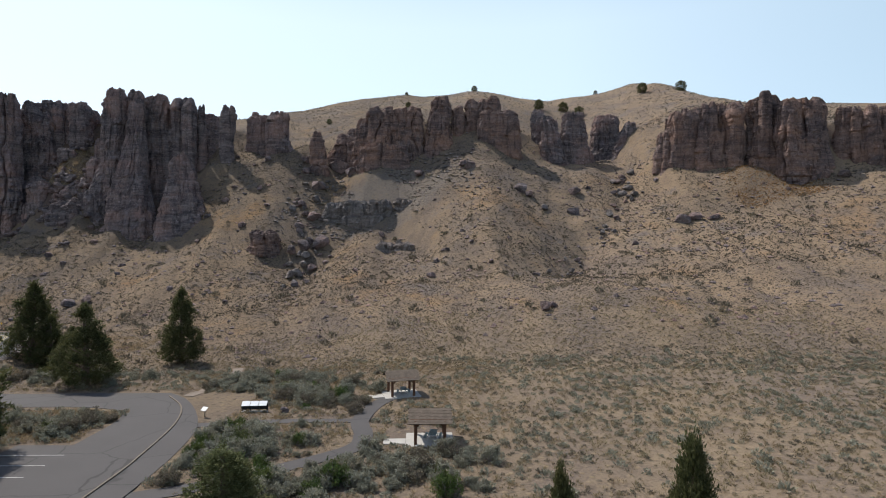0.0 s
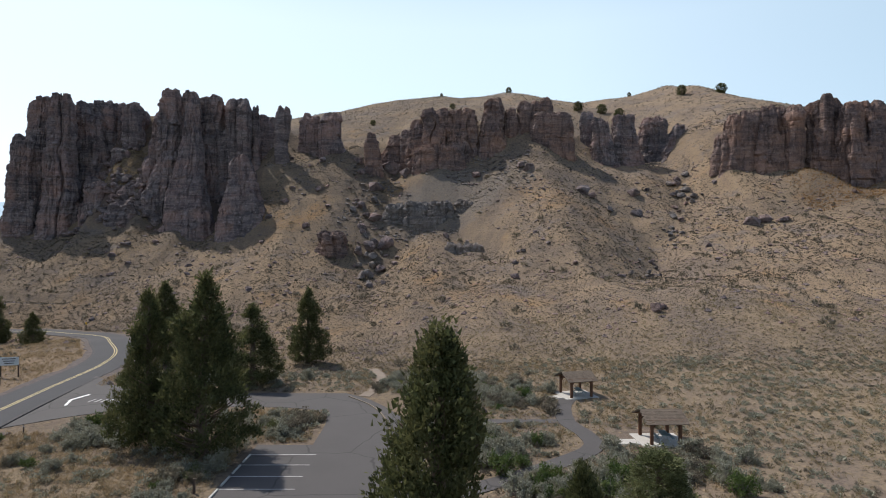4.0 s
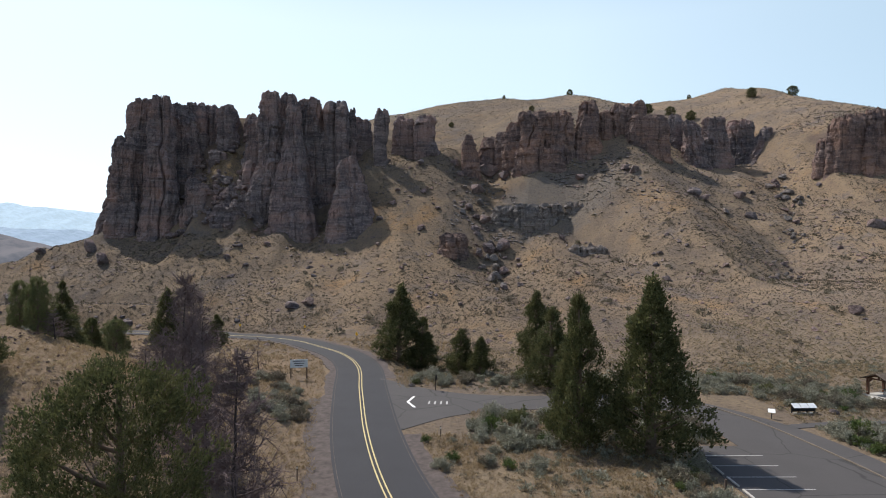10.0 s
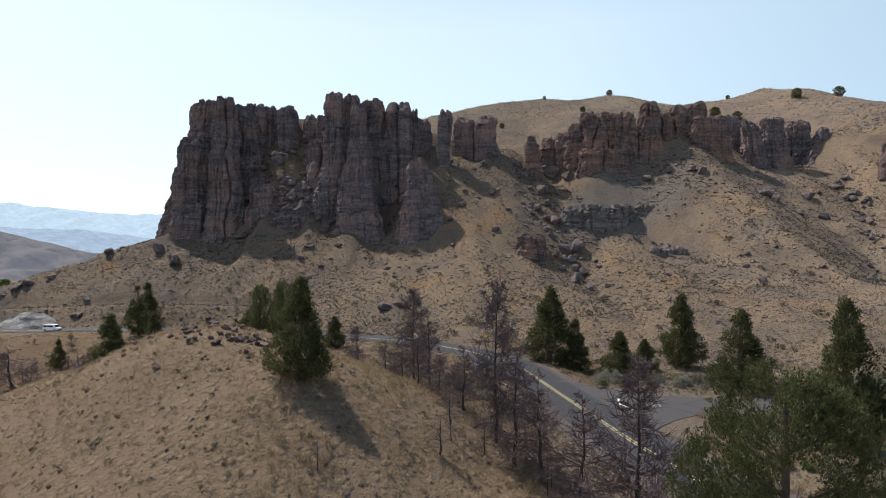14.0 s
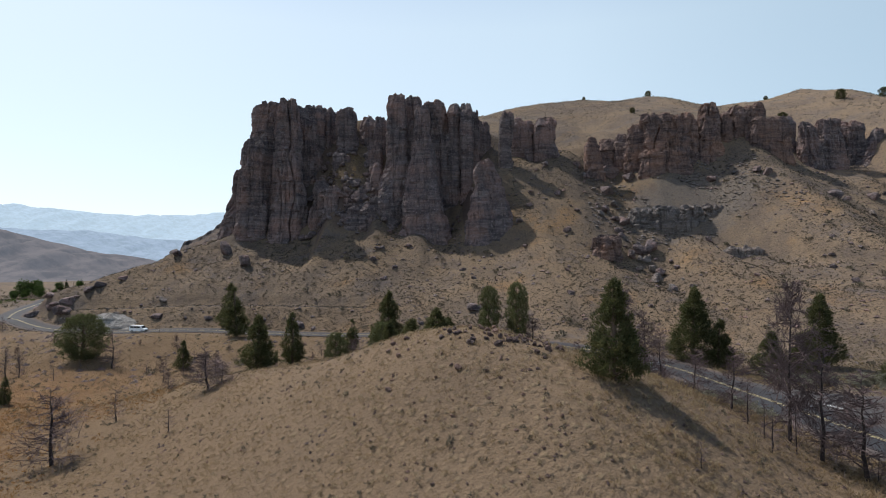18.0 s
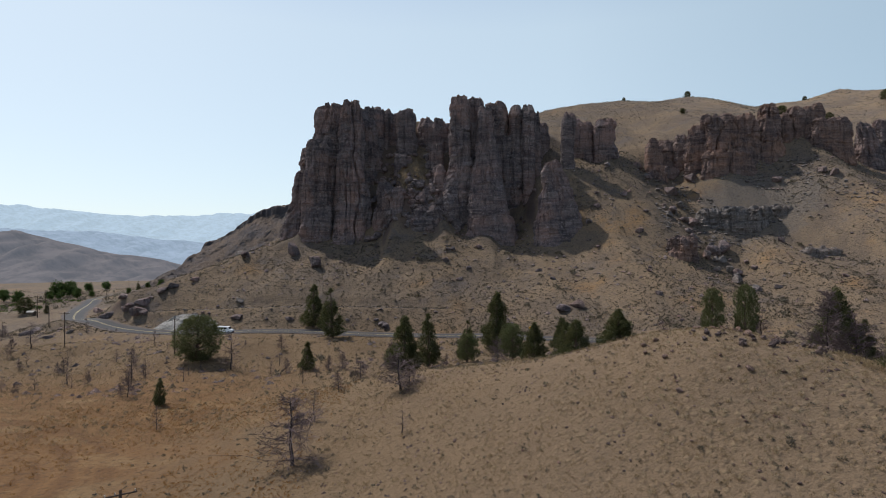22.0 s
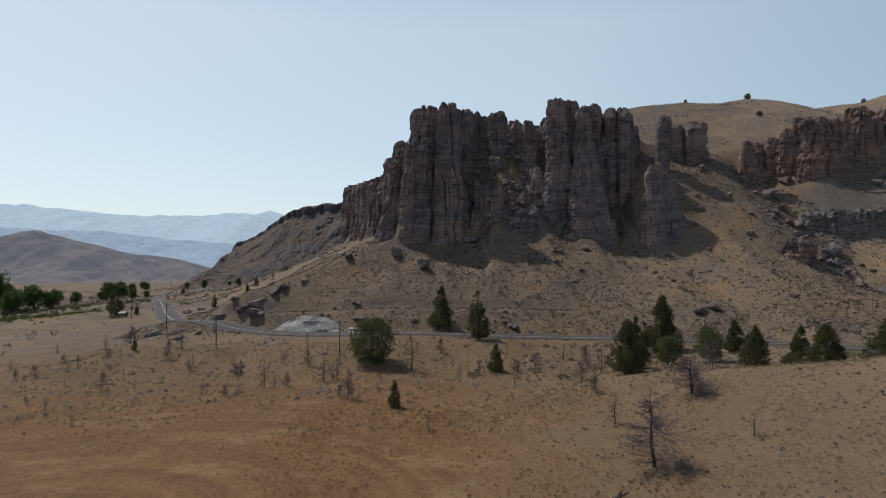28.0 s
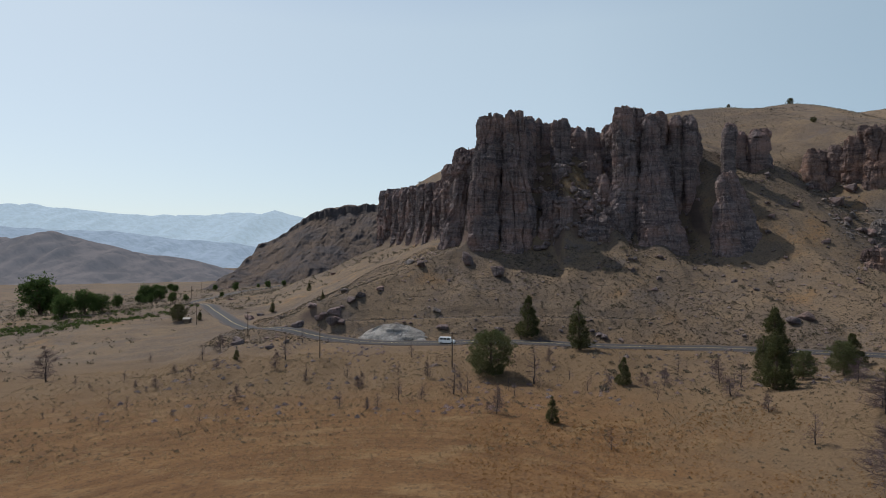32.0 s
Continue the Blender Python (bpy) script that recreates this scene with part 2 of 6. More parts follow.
def rock_material(name, dark, light, rust):
    n = Nodes(name)
    strata = n.noise(0.3, 7, 0.7, (0.25, 0.25, 1.3), distort=0.7)
    band = n.noise(0.16, 4, 0.6, (0.06, 0.06, 1.6), distort=0.5)
    fine_strata = n.noise(1.1, 4, 0.6, (0.1, 0.1, 2.4), distort=0.3)
    streak = n.noise(0.4, 6, 0.65, (1.6, 1.6, 0.1))
    blot = n.noise(0.09, 6, 0.65)
    grit = n.noise(1.1, 8, 0.78)
    c = n.mix(n.ramp(strata, (0.38, 0.0), (0.62, 1.0)), dark, light)
    c = n.mix(n.math('MULTIPLY', n.ramp(blot, (0.43, 0.0), (0.6, 1.0)), n.ramp(band, (0.4, 0.25), (0.6, 0.95))), c, rust)
    c = n.mix(n.ramp(fine_strata, (0.56, 0.0), (0.7, 0.28)), c, tuple(min(1, v * 1.7) for v in light))
    c = n.mix(n.ramp(fine_strata, (0.32, 0.35), (0.43, 0.0)), c, tuple(v * 0.5 for v in dark))
    c = n.mix(n.ramp(streak, (0.52, 0.0), (0.68, 0.7)), c, tuple(v * 0.45 for v in dark))
    c = n.mix(n.ramp(grit, (0.33, 0.65), (0.46, 0.0)), c, tuple(v * 0.25 for v in dark))
    c = n.mix(n.ramp(grit, (0.55, 0.0), (0.66, 0.6)), c, tuple(min(1, v * 1.9) for v in light))
    n.bump(n.mix(0.35, grit, n.mix(0.7, strata, fine_strata)), 1.0, 1.2)
    return n.done(c, 0.92, 0.0, 0.15)


MAT = {
    "ground": ground_material(),
    "rock": rock_material("dark_tuff", (0.074, 0.064, 0.068), (0.2, 0.165, 0.162), (0.27, 0.176, 0.152)),
    "rock_red": rock_material("red_tuff", (0.074, 0.057, 0.058), (0.195, 0.142, 0.127), (0.275, 0.165, 0.122)),
    "rock_grey": rock_material("grey_basalt", (0.095, 0.086, 0.085), (0.2, 0.178, 0.168), (0.19, 0.15, 0.128)),
}


def leaf_material(name, dark, light, tip, through=0.3):
    """Leaves or blades that let some light through."""
    n = Nodes(name)
    c = n.mix(n.value("island"), dark, light)
    c = n.mix(n.ramp(n.noise(0.7, 3), (0.45, 0.0), (0.7, 0.6)), c, tip)
    mat = n.done(c, 0.75, 0.0, 0.2)
    thin = n.t.nodes.new("ShaderNodeBsdfTranslucent")
    n.t.links.new(c, thin.inputs["Color"])
    both = n.t.nodes.new("ShaderNodeMixShader")
    both.inputs[0].default_value = through
    n.t.links.new(n.bsdf.outputs[0], both.inputs[1])
    n.t.links.new(thin.outputs[0], both.inputs[2])
    n.t.links.new(both.outputs[0], n.t.nodes["Material Output"].inputs["Surface"])
    return mat


def asphalt(name, colour, crack):
    n = Nodes(name)
    a = n.noise(0.25, 5)
    g = n.noise(14, 3)
    c = n.mix(a, tuple(v * 0.8 for v in colour), tuple(v * 1.2 for v in colour))
    c = n.mix(n.ramp(g, (0.4, 0.35), (0.6, 0.0)), c, tuple(v * 0.6 for v in colour))
    v = n.t.nodes.new("ShaderNodeTexVoronoi")
    v.feature = 'DISTANCE_TO_EDGE'
    v.inputs["Scale"].default_value = 0.13
    wob = n.t.nodes.new("ShaderNodeVectorMath")
    noise_tex = n.t.nodes.new("ShaderNodeTexNoise")
    noise_tex.inputs["Scale"].default_value = 0.4
    n.t.links.new(n.pos, noise_tex.inputs["Vector"])
    n.t.links.new(n.pos, wob.inputs[0])
    n.t.links.new(noise_tex.outputs["Color"], wob.inputs[1])
    n.t.links.new(wob.outputs[0], v.inputs["Vector"])
    c = n.mix(n.math('MULTIPLY', n.ramp(v.outputs["Distance"], (0.004, 1.0), (0.012, 0.0)), crack), c, tuple(v * 0.35 for v in colour))
    n.bump(g, 0.3, 0.02)
    return n.done(c, 0.85, 0.0, 0.3)


MAT.update({
    "asphalt": asphalt("road_asphalt", (0.033, 0.033, 0.037), 0.0),
    "asphalt_old": asphalt("worn_asphalt", (0.062, 0.057, 0.056), 0.7),
    "gravel": plain("roadside_gravel", (0.075, 0.061, 0.056), 0.95, 0, 0.85, 1.6, 0.9),
    "pale_gravel": plain("pale_trail_gravel", (0.165, 0.134, 0.108), 0.95, 0, 0.4, 1.6, 0.8),
    "juniper": leaf_material("juniper_foliage", (0.036, 0.042, 0.018), (0.1, 0.106, 0.042), (0.13, 0.118, 0.05), 0.36),
    "juniper_light": leaf_material("young_juniper_foliage", (0.055, 0.066, 0.028), (0.135, 0.148, 0.064), (0.16, 0.148, 0.068), 0.36),
    "cottonwood": leaf_material("green_broad_leaves", (0.03, 0.055, 0.015), (0.075, 0.12, 0.03), (0.1, 0.14, 0.04)),
    "sage": leaf_material("sagebrush_leaves", (0.15, 0.15, 0.112), (0.28, 0.28, 0.22), (0.23, 0.205, 0.14)),
    "slope_scrub": leaf_material("dark_slope_scrub", (0.06, 0.052, 0.04), (0.15, 0.127, 0.094), (0.115, 0.1, 0.068)),
    "upper_scrub": leaf_material("dark_upper_scrub", (0.04, 0.036, 0.029), (0.12, 0.102, 0.077), (0.09, 0.08, 0.055)),
    "scrub": leaf_material("dry_scrub", (0.082, 0.07, 0.054), (0.19, 0.16, 0.118), (0.15, 0.14, 0.095)),
    "grass": leaf_material("dry_grass", (0.18, 0.133, 0.08), (0.32, 0.245, 0.15), (0.26, 0.175, 0.085), 0.45),
    "pale_grass": leaf_material("bleached_grass", (0.28, 0.22, 0.14), (0.42, 0.345, 0.23), (0.36, 0.28, 0.17), 0.45),
    "bunch": leaf_material("olive_bunch_grass", (0.15, 0.118, 0.068), (0.285, 0.23, 0.14), (0.21, 0.18, 0.105), 0.4),
    "weed": leaf_material("rust_weeds", (0.17, 0.085, 0.03), (0.3, 0.165, 0.062), (0.26, 0.15, 0.06), 0.4),
    "green_shrub": leaf_material("green_shrub_leaves", (0.03, 0.05, 0.016), (0.085, 0.125, 0.035), (0.13, 0.14, 0.04)),
    "bark": plain("juniper_bark", (0.11, 0.08, 0.06), 0.95, 0, 0.4, 5.0, 0.8),
    "char": plain("charred_trunk", (0.045, 0.036, 0.035), 0.95, 0, 0.5, 5.0, 0.8),
    "snag": plain("dead_wood", (0.115, 0.084, 0.083), 0.95, 0, 0.5, 4.0, 0.6),
    "snag_grey": plain("bleached_dead_wood", (0.22, 0.19, 0.175), 0.95, 0, 0.4, 4.0, 0.6),
    "timber": plain("stained_timber", (0.1, 0.047, 0.027), 0.7, 0, 0.35, 7.0, 0.4),
    "shingle": plain("weathered_shingle", (0.1, 0.078, 0.06), 0.9, 0, 0.6, 2.2, 0.5),
    "concrete": plain("pale_concrete", (0.34, 0.325, 0.3), 0.85, 0, 0.15, 2.0, 0.3),
    "white": plain("white_paint", (0.75, 0.75, 0.73), 0.6, 0, 0.12, 3.0, 0.1),
    "worn_white": plain("worn_white_paint", (0.36, 0.35, 0.34), 0.8, 0, 0.5, 1.2, 0.1),
    "yellow": plain("yellow_road_paint", (0.45, 0.37, 0.18), 0.7, 0, 0.2, 3.0, 0.1),
    "kerb_yellow": plain("worn_yellow_kerb", (0.14, 0.115, 0.09), 0.9, 0, 0.4, 4.0, 0.4),
    "dark": plain("dark_metal", (0.03, 0.03, 0.032), 0.5, 0.6, 0.2, 6.0, 0.1),
    "steel": plain("galvanised_steel", (0.45, 0.46, 0.47), 0.45, 0.8, 0.15, 6.0, 0.1),
    "pole": plain("creosoted_pole", (0.07, 0.05, 0.04), 0.9, 0, 0.3, 5.0, 0.5),
    "panel": plain("pale_sign_panel", (0.55, 0.57, 0.58), 0.35, 0, 0.1, 4.0, 0.05),
    "sign_yellow": plain("yellow_sign", (0.75, 0.42, 0.03), 0.5, 0, 0.08, 4.0, 0.05),
    "green_table": plain("green_table_paint", (0.12, 0.17, 0.18), 0.6, 0, 0.2, 4.0, 0.1),
    "tyre": plain("black_rubber", (0.02, 0.02, 0.02), 0.85, 0, 0.2, 9.0, 0.2),
    "car_white": plain("white_car_paint", (0.78, 0.79, 0.8), 0.25, 0, 0.04, 1.0, 0.02),
    "pale_rock": rock_material("pale_ash_bank", (0.22, 0.21, 0.2), (0.34, 0.33, 0.31), (0.27, 0.235, 0.2)),
})
scree = Nodes("dark_scree")
patch = scree.ramp(scree.noise(0.022, 8, 0.72, (1, 1, 1.6)), (0.42, 0.0), (0.58, 1.0))
scree_colour = scree.mix(patch, scree.mix(scree.noise(0.2, 5, 0.7), (0.1, 0.078, 0.065), (0.175, 0.132, 0.102)), scree.mix(scree.noise(0.25, 5, 0.7), (0.055, 0.052, 0.058), (0.13, 0.115, 0.112)))
scree_colour = scree.mix(scree.ramp(scree.value("nz"), (0.45, 0.8), (0.66, 0.0)), scree_colour, (0.065, 0.06, 0.065))
scree.bump(scree.noise(0.2, 6, 0.75), 1.0, 4.0)
MAT["scree"] = scree.done(scree_colour, 0.95, 0.0, 0.1)
glass = Nodes("dark_car_glass")
MAT["glass"] = glass.done((0.02, 0.025, 0.03), 0.08, 0.0, 0.6)

# ---- helpers for building ----
def hash3(i, j, k):
    h = (i * 374761393 + j * 668265263 + k * 2147483647) & 0xFFFFFFFF
    h = ((h ^ (h >> 13)) * 1274126177) & 0xFFFFFFFF
    return ((h ^ (h >> 16)) & 0xFFFF) / 65535.0


def smooth_noise(x, y, z=0.0, seed=0):
    """Value noise from 0 to 1 over arrays."""
    x, y, z = np.broadcast_arrays(np.asarray(x, float), np.asarray(y, float), np.asarray(z, float))
    i, j, k = (np.floor(v).astype(np.int64) for v in (x, y, z))
    u, v, w = x - i, y - j, z - k
    u, v, w = (a * a * (3 - 2 * a) for a in (u, v, w))
    k = k + seed * 131
    out = 0
    for a in (0, 1):
        for b in (0, 1):
            for c in (0, 1):
                out = out + hash3(i + a, j + b, k + c) * (u if a else 1 - u) * (v if b else 1 - v) * (w if c else 1 - w)
    return out


def fractal(x, y, z=0.0, octaves=4, seed=0):
    out, amp, total = 0, 1.0, 0
    for o in range(octaves):
        out = out + amp * (smooth_noise(x * 2 ** o, y * 2 ** o, np.asarray(z) * 2 ** o, seed + o) - 0.5)
        total += amp
        amp *= 0.5
    return out / total * 2


def quick_mesh(name, v, f, smooth=False):
    v, f = np.asarray(v, np.float32), np.asarray(f, np.int32)
    me = bpy.data.meshes.new(name)
    me.vertices.add(len(v))
    me.vertices.foreach_set("co", v.ravel())
    me.loops.add(f.size)
    me.loops.foreach_set("vertex_index", f.ravel())
    me.polygons.add(len(f))
    me.polygons.foreach_set("loop_start", np.arange(0, f.size, f.shape[1], dtype=np.int32))
    me.polygons.foreach_set("use_smooth", np.full(len(f), smooth))
    me.update(calc_edges=True)
    me.validate()
    return me


def grid_faces(rows, cols, wrap=False):
    i, j = np.meshgrid(np.arange(rows - 1), np.arange(cols if wrap else cols - 1), indexing="ij")
    j2 = (j + 1) % cols
    return np.stack([i * cols + j, i * cols + j2, (i + 1) * cols + j2, (i + 1) * cols + j], -1).reshape(-1, 4)


def part(name, data, material, parent=None, label="", m=None):
    """Links a bmesh or a mesh as one object under a thing or a part."""
    if isinstance(data, bmesh.types.BMesh):
        me = bpy.data.meshes.new(name)
        data.to_mesh(me)
        data.free()
    else:
        me = data
    if material and not me.materials:
        me.materials.append(material)
    ob = new(name, me)
    if parent:
        ob.parent = parent
    if m:
        ob.matrix_basis = m
    return tagged(ob, label)


def thing(name, place, label, category, group="", turn=0.0, kind=""):
    ob = new(name)
    ob.empty_display_size = 0.5
    ob.matrix_basis = pose(*place, 0, 0, turn)
    return tagged(ob, label, category, group, kind)


# ---- the lie of the land ----
# stations along the hillside: x, toe y, bench y, bench z, y and z of the cliffs' foot
SLOPE = np.array((
    (-330, 205, 222, -2, 248, 16), (-260, 196, 210, 3, 236, 21), (-205, 180, 203, 9, 231, 23), (-170, 172, 203, 10.5, 231, 24), (-163, 171, 223, 25, 234, 43), (-148, 168, 223, 26, 234, 44), (-140, 166, 203, 12, 223, 26), (-126, 160, 196, 10, 220, 25),
    (-117, 158, 192, 9, 233, 28), (-110, 154, 195, 12, 232, 32), (-106, 150, 205, 17, 240, 48), (-97, 150, 206, 17.5, 236, 54), (-80, 148, 200, 22, 240, 56), (-61, 138, 193, 15.5, 255, 65),
    (-44, 124, 188, 8, 240, 45), (-31, 108, 212, 25.5, 231, 49), (-17, 94, 200, 22, 231, 50.5), (15, 100, 145, 11, 222, 53)))
SLOPE_EAST = np.array((
    (45, 92, 172, 16, 240, 52), (77, 90, 185, 27, 262, 60), (87, 90, 187, 30, 221, 52.5), (105, 90, 190, 33, 216, 51), (125, 90, 170, 29, 203, 42),
    (150, 90, 170, 32, 196, 46), (200, 85, 170, 32, 210, 50), (400, 85, 170, 32, 220, 50)))
# stations along the top: x, rim y, rim z, crest y, crest z
TOP = np.array((
    (-205, 250, 77, 330, 80), (-172, 264, 78, 330, 82), (-164, 268, 83, 340, 86), (-146, 268, 83, 340, 86), (-139, 264, 80, 340, 85), (-97, 260, 74, 360, 105), (-76, 266, 70, 380, 114), (-44, 264, 66, 380, 119),
    (-17, 254, 76, 380, 121), (19, 254, 78, 380, 124), (48, 270, 72, 385, 121), (73, 285, 74, 390, 122), (105, 232, 72, 390, 126),
    (130, 212, 66, 391, 133), (158, 215, 66, 391, 122), (187, 222, 66, 391, 111), (210, 224, 66, 393, 113), (245, 225, 68, 395, 118), (400, 230, 70, 395, 121)))
SLOPES = np.concatenate((SLOPE, SLOPE_EAST))


def step(a, b, v):
    t = np.clip((v - a) / (b - a), 0, 1)
    return t * t * (3 - 2 * t)


def flat_land(x, y):
    z = np.interp(x, (-900, -420, -270, -212, -184, -150, -120, -90), (-26, -18, -9.5, -7.7, -7, -3, -1.2, 0))
    z = z + 2.6 * step(130, 160, y) * step(-330, -255, x) * step(-130, -200, x)      # the road's bench
    z = z + 3.4 * step(185, 265, y) * step(-470, -400, x) * step(-250, -300, x)
    z = z - 1.5 * step(85, 140, y) * step(-80, -115, x) * step(-180, -150, x)
    z = z - 1.8 * step(80, 97, y) * step(150, 125, y) * step(-80, -72, x) * step(-12, -24, x)     # a dry wash north of the lot
    return z - 8 * step(300, 1200, y)


def land(x, y):
    x, y = np.asarray(x, float), np.asarray(y, float)
    z = flat_land(x, y)
    ty, my, mz, by, bz = (np.interp(x, SLOPES[:, 0], SLOPES[:, k]) for k in range(1, 6))
    ry, rz, cy, cz = (np.interp(x, TOP[:, 0], TOP[:, k]) for k in range(1, 5))
    z0 = flat_land(x, ty)
    ramp = lambda a, b: np.clip((y - a) / (b - a), 0, 1)
    front = z + (mz - z0) * ramp(ty, my) ** 1.25 + (bz - mz) * ramp(my, by) + (rz - bz) * ramp(by, ry) ** 1.3
    front = front + (cz + 1 - rz) * (0.8 * ramp(ry, cy) + 0.2 * np.sin(ramp(ry, cy) * np.pi / 2) ** 1.2) - 0.1 * np.maximum(y - cy, 0)
    front = front + 5 * np.exp(-((x - 35) / 22) ** 2 - ((y - 122) / 20) ** 2)
    front = front + 6 * np.exp(-((x + 160) / 13) ** 2 - ((y - 244) / 11) ** 2) + 4 * np.exp(-((x - 110) / 9) ** 2 - ((y - 203) / 8) ** 2)
    # the gully below the saddle
    gx0 = np.interp(y, (150, 160, 178, 195, 215, 236), (26, 34, 45, 58, 69, 74))
    front = front - 2.3 * np.exp(-((x - gx0) / 6.5) ** 2) * step(148, 165, y) * step(246, 230, y)
    # the canyon's west side
    xw = np.interp(y, (230, 300, 457, 490, 560, 2500), (-207, -225, -267, -250, -215, -205))
    zw = np.interp(y, (240, 300, 457, 780), (54, 57, 70, 76))
    west = 27 - 0.42 * np.maximum(xw - x, 0) + (zw - 27) * np.clip((x - xw - 3) / 6, 0, 1) + 0.75 * np.maximum(x - xw - 9, 0)
    z = np.maximum(z, np.minimum(front, west))
    # the knoll between the road and the field: a ridge that runs north-west
    u, v = -0.755 * (x + 109) + 0.656 * (y - 49), 0.656 * (x + 109) + 0.755 * (y - 49)
    rise = np.interp(u, (-30, -20, -12, -6, 2, 10, 18, 32, 50, 80), (0, 2.2, 6.8, 9.6, 11.4, 13, 12.2, 8, 4.6, 0))
    z = z + rise * np.exp(-0.5 * (v / np.where(v < 0, 11.8, 15)) ** 2)
    # the mesa far up the valley
    mesa = np.interp(x, (-505, -482, -472, -449, -403, -364, -300), (-40, -20, -2, 14, 36, 58, 66))
    z = np.maximum(z, z + (mesa - z) * step(640, 775, y) * (x > -505) - 40 * (x <= -505))
    return z


def rough_land(x, y):
    """land() with its unevenness."""
    z = land(x, y)
    hill = step(95, 150, y)
    calm = 1 - step(-95, -75, x) * step(5, -5, x) * step(95, 85, y)
    z = z + calm * fractal(x / 34, y / 34, 0, 4, 3) * (0.25 + 2.4 * hill) + calm * fractal(x / 5, y / 5, 0, 3, 9) * (0.12 + 0.5 * hill)
    # rills that run down the slopes
    rill = np.abs(fractal(x / 13 + 0.4 * np.sin(y / 30), y / 60, 0, 3, 17))
    return z + calm * hill * step(320, 255, y) * (0.5 - 1.1 * np.exp(-(rill / 0.2) ** 2))


def spread(a, b, fine_a, fine_b, cell, grow=1.09):
    """Coordinates from a to b: even between fine_a and fine_b, wider and wider outside."""
    mid = list(np.arange(fine_a, fine_b, cell))
    for end, sign in ((a, -1), (b, 1)):
        d, v, out = cell, (mid[0] if sign < 0 else mid[-1]), []
        while (v > a if sign < 0 else v < b):
            d *= grow
            v += sign * d
            out.append(v)
        mid = out[::-1] + mid if sign < 0 else mid + out
    return np.array(mid)

# ---- the ground ----
gx = spread(-4500, 4500, -290, 170, 1.1, 1.07)
gy = spread(-900, 4600, 24, 285, 1.1, 1.07)
GX, GY = np.meshgrid(gx, gy)
GZ = rough_land(GX, GY)
for _ in range(2):
    GZ[1:-1, 1:-1] = (GZ[1:-1, 1:-1] * 2 + GZ[:-2, 1:-1] + GZ[2:, 1:-1] + GZ[1:-1, :-2] + GZ[1:-1, 2:]) / 6


# ---- ways: centre lines ----
HIGHWAY = ((60, -330), (8, -150), (-25, -66), (-40, -30), (-50, -6), (-59, 15), (-65.8, 33), (-69.9, 44), (-73.3, 58), (-76.4, 76), (-79.1, 92.5), (-83.8, 105), (-93, 119), (-104, 135), (-118, 147),
           (-140, 159), (-166, 168), (-187, 174.5), (-211, 177.5), (-230, 181.5), (-246, 186), (-264, 196), (-281, 210), (-298, 233), (-315, 260), (-352, 331), (-378, 379), (-402, 425), (-405, 520), (-395, 640), (-450, 900))
FOOTPATH = ((-24.5, 43.5), (-20, 45.5), (-13.5, 50), (-8.6, 54.5), (-8.2, 58.5), (-9.2, 63), (-8.4, 69), (-6.8, 73))
PANEL_PATH = ((-27, 61.5), (-23, 62.4), (-17, 63.2), (-9.4, 63.4))
TRAIL = ((-33.5, 74.5), (-32.6, 80), (-32.4, 86), (-33.4, 92), (-35, 97))
TRACK = ((-255, 203), (-230, 198), (-205, 194), (-175, 189), (-145, 182))


def flow(points, gap=1.0):
    """A smooth line through points, in even short steps."""
    p = np.array(points, float)
    q = np.concatenate(([2 * p[0] - p[1]], p, [2 * p[-1] - p[-2]]))
    out = []
    for a, b, c, d in zip(q, q[1:], q[2:], q[3:]):
        n = max(2, int(np.hypot(*(c - b)) / gap))
        t = np.linspace(0, 1, n, endpoint=False)[:, None]
        out.append(0.5 * (2 * b + (c - a) * t + (2 * a - 5 * b + 4 * c - d) * t ** 2 + (3 * b - a - 3 * c + d) * t ** 3))
    return np.concatenate(out + [p[-1:]])


def sheet_height(x, y):
    i = np.clip(np.searchsorted(gx, x) - 1, 0, len(gx) - 2)
    j = np.clip(np.searchsorted(gy, y) - 1, 0, len(gy) - 2)
    return GZ[j, i]


def bed_for(points, half, soft):
    """Levels the ground under a way; gives its line with heights."""
    line = flow(points)
    z = sheet_height(line[:, 0], line[:, 1])
    k = 17
    z = np.convolve(np.pad(z, k, mode="edge"), np.ones(2 * k + 1) / (2 * k + 1), "valid")
    reach = half + soft
    ii = np.where((gx > line[:, 0].min() - reach) & (gx < line[:, 0].max() + reach))[0]
    jj = np.where((gy > line[:, 1].min() - reach) & (gy < line[:, 1].max() + reach))[0]
    for j in jj:
        near = np.abs(line[:, 1] - gy[j]) < reach + 2
        if not near.any():
            continue
        d = np.hypot(gx[ii][:, None] - line[near][None, :, 0], gy[j] - line[near][None, :, 1])
        m = d.argmin(1)
        dist = d[np.arange(len(ii)), m]
        w = step(reach, half + 0.6, dist)
        GZ[j, ii] = GZ[j, ii] * (1 - w) + (z[near][m] - 0.12) * w
    return np.column_stack((line, z))


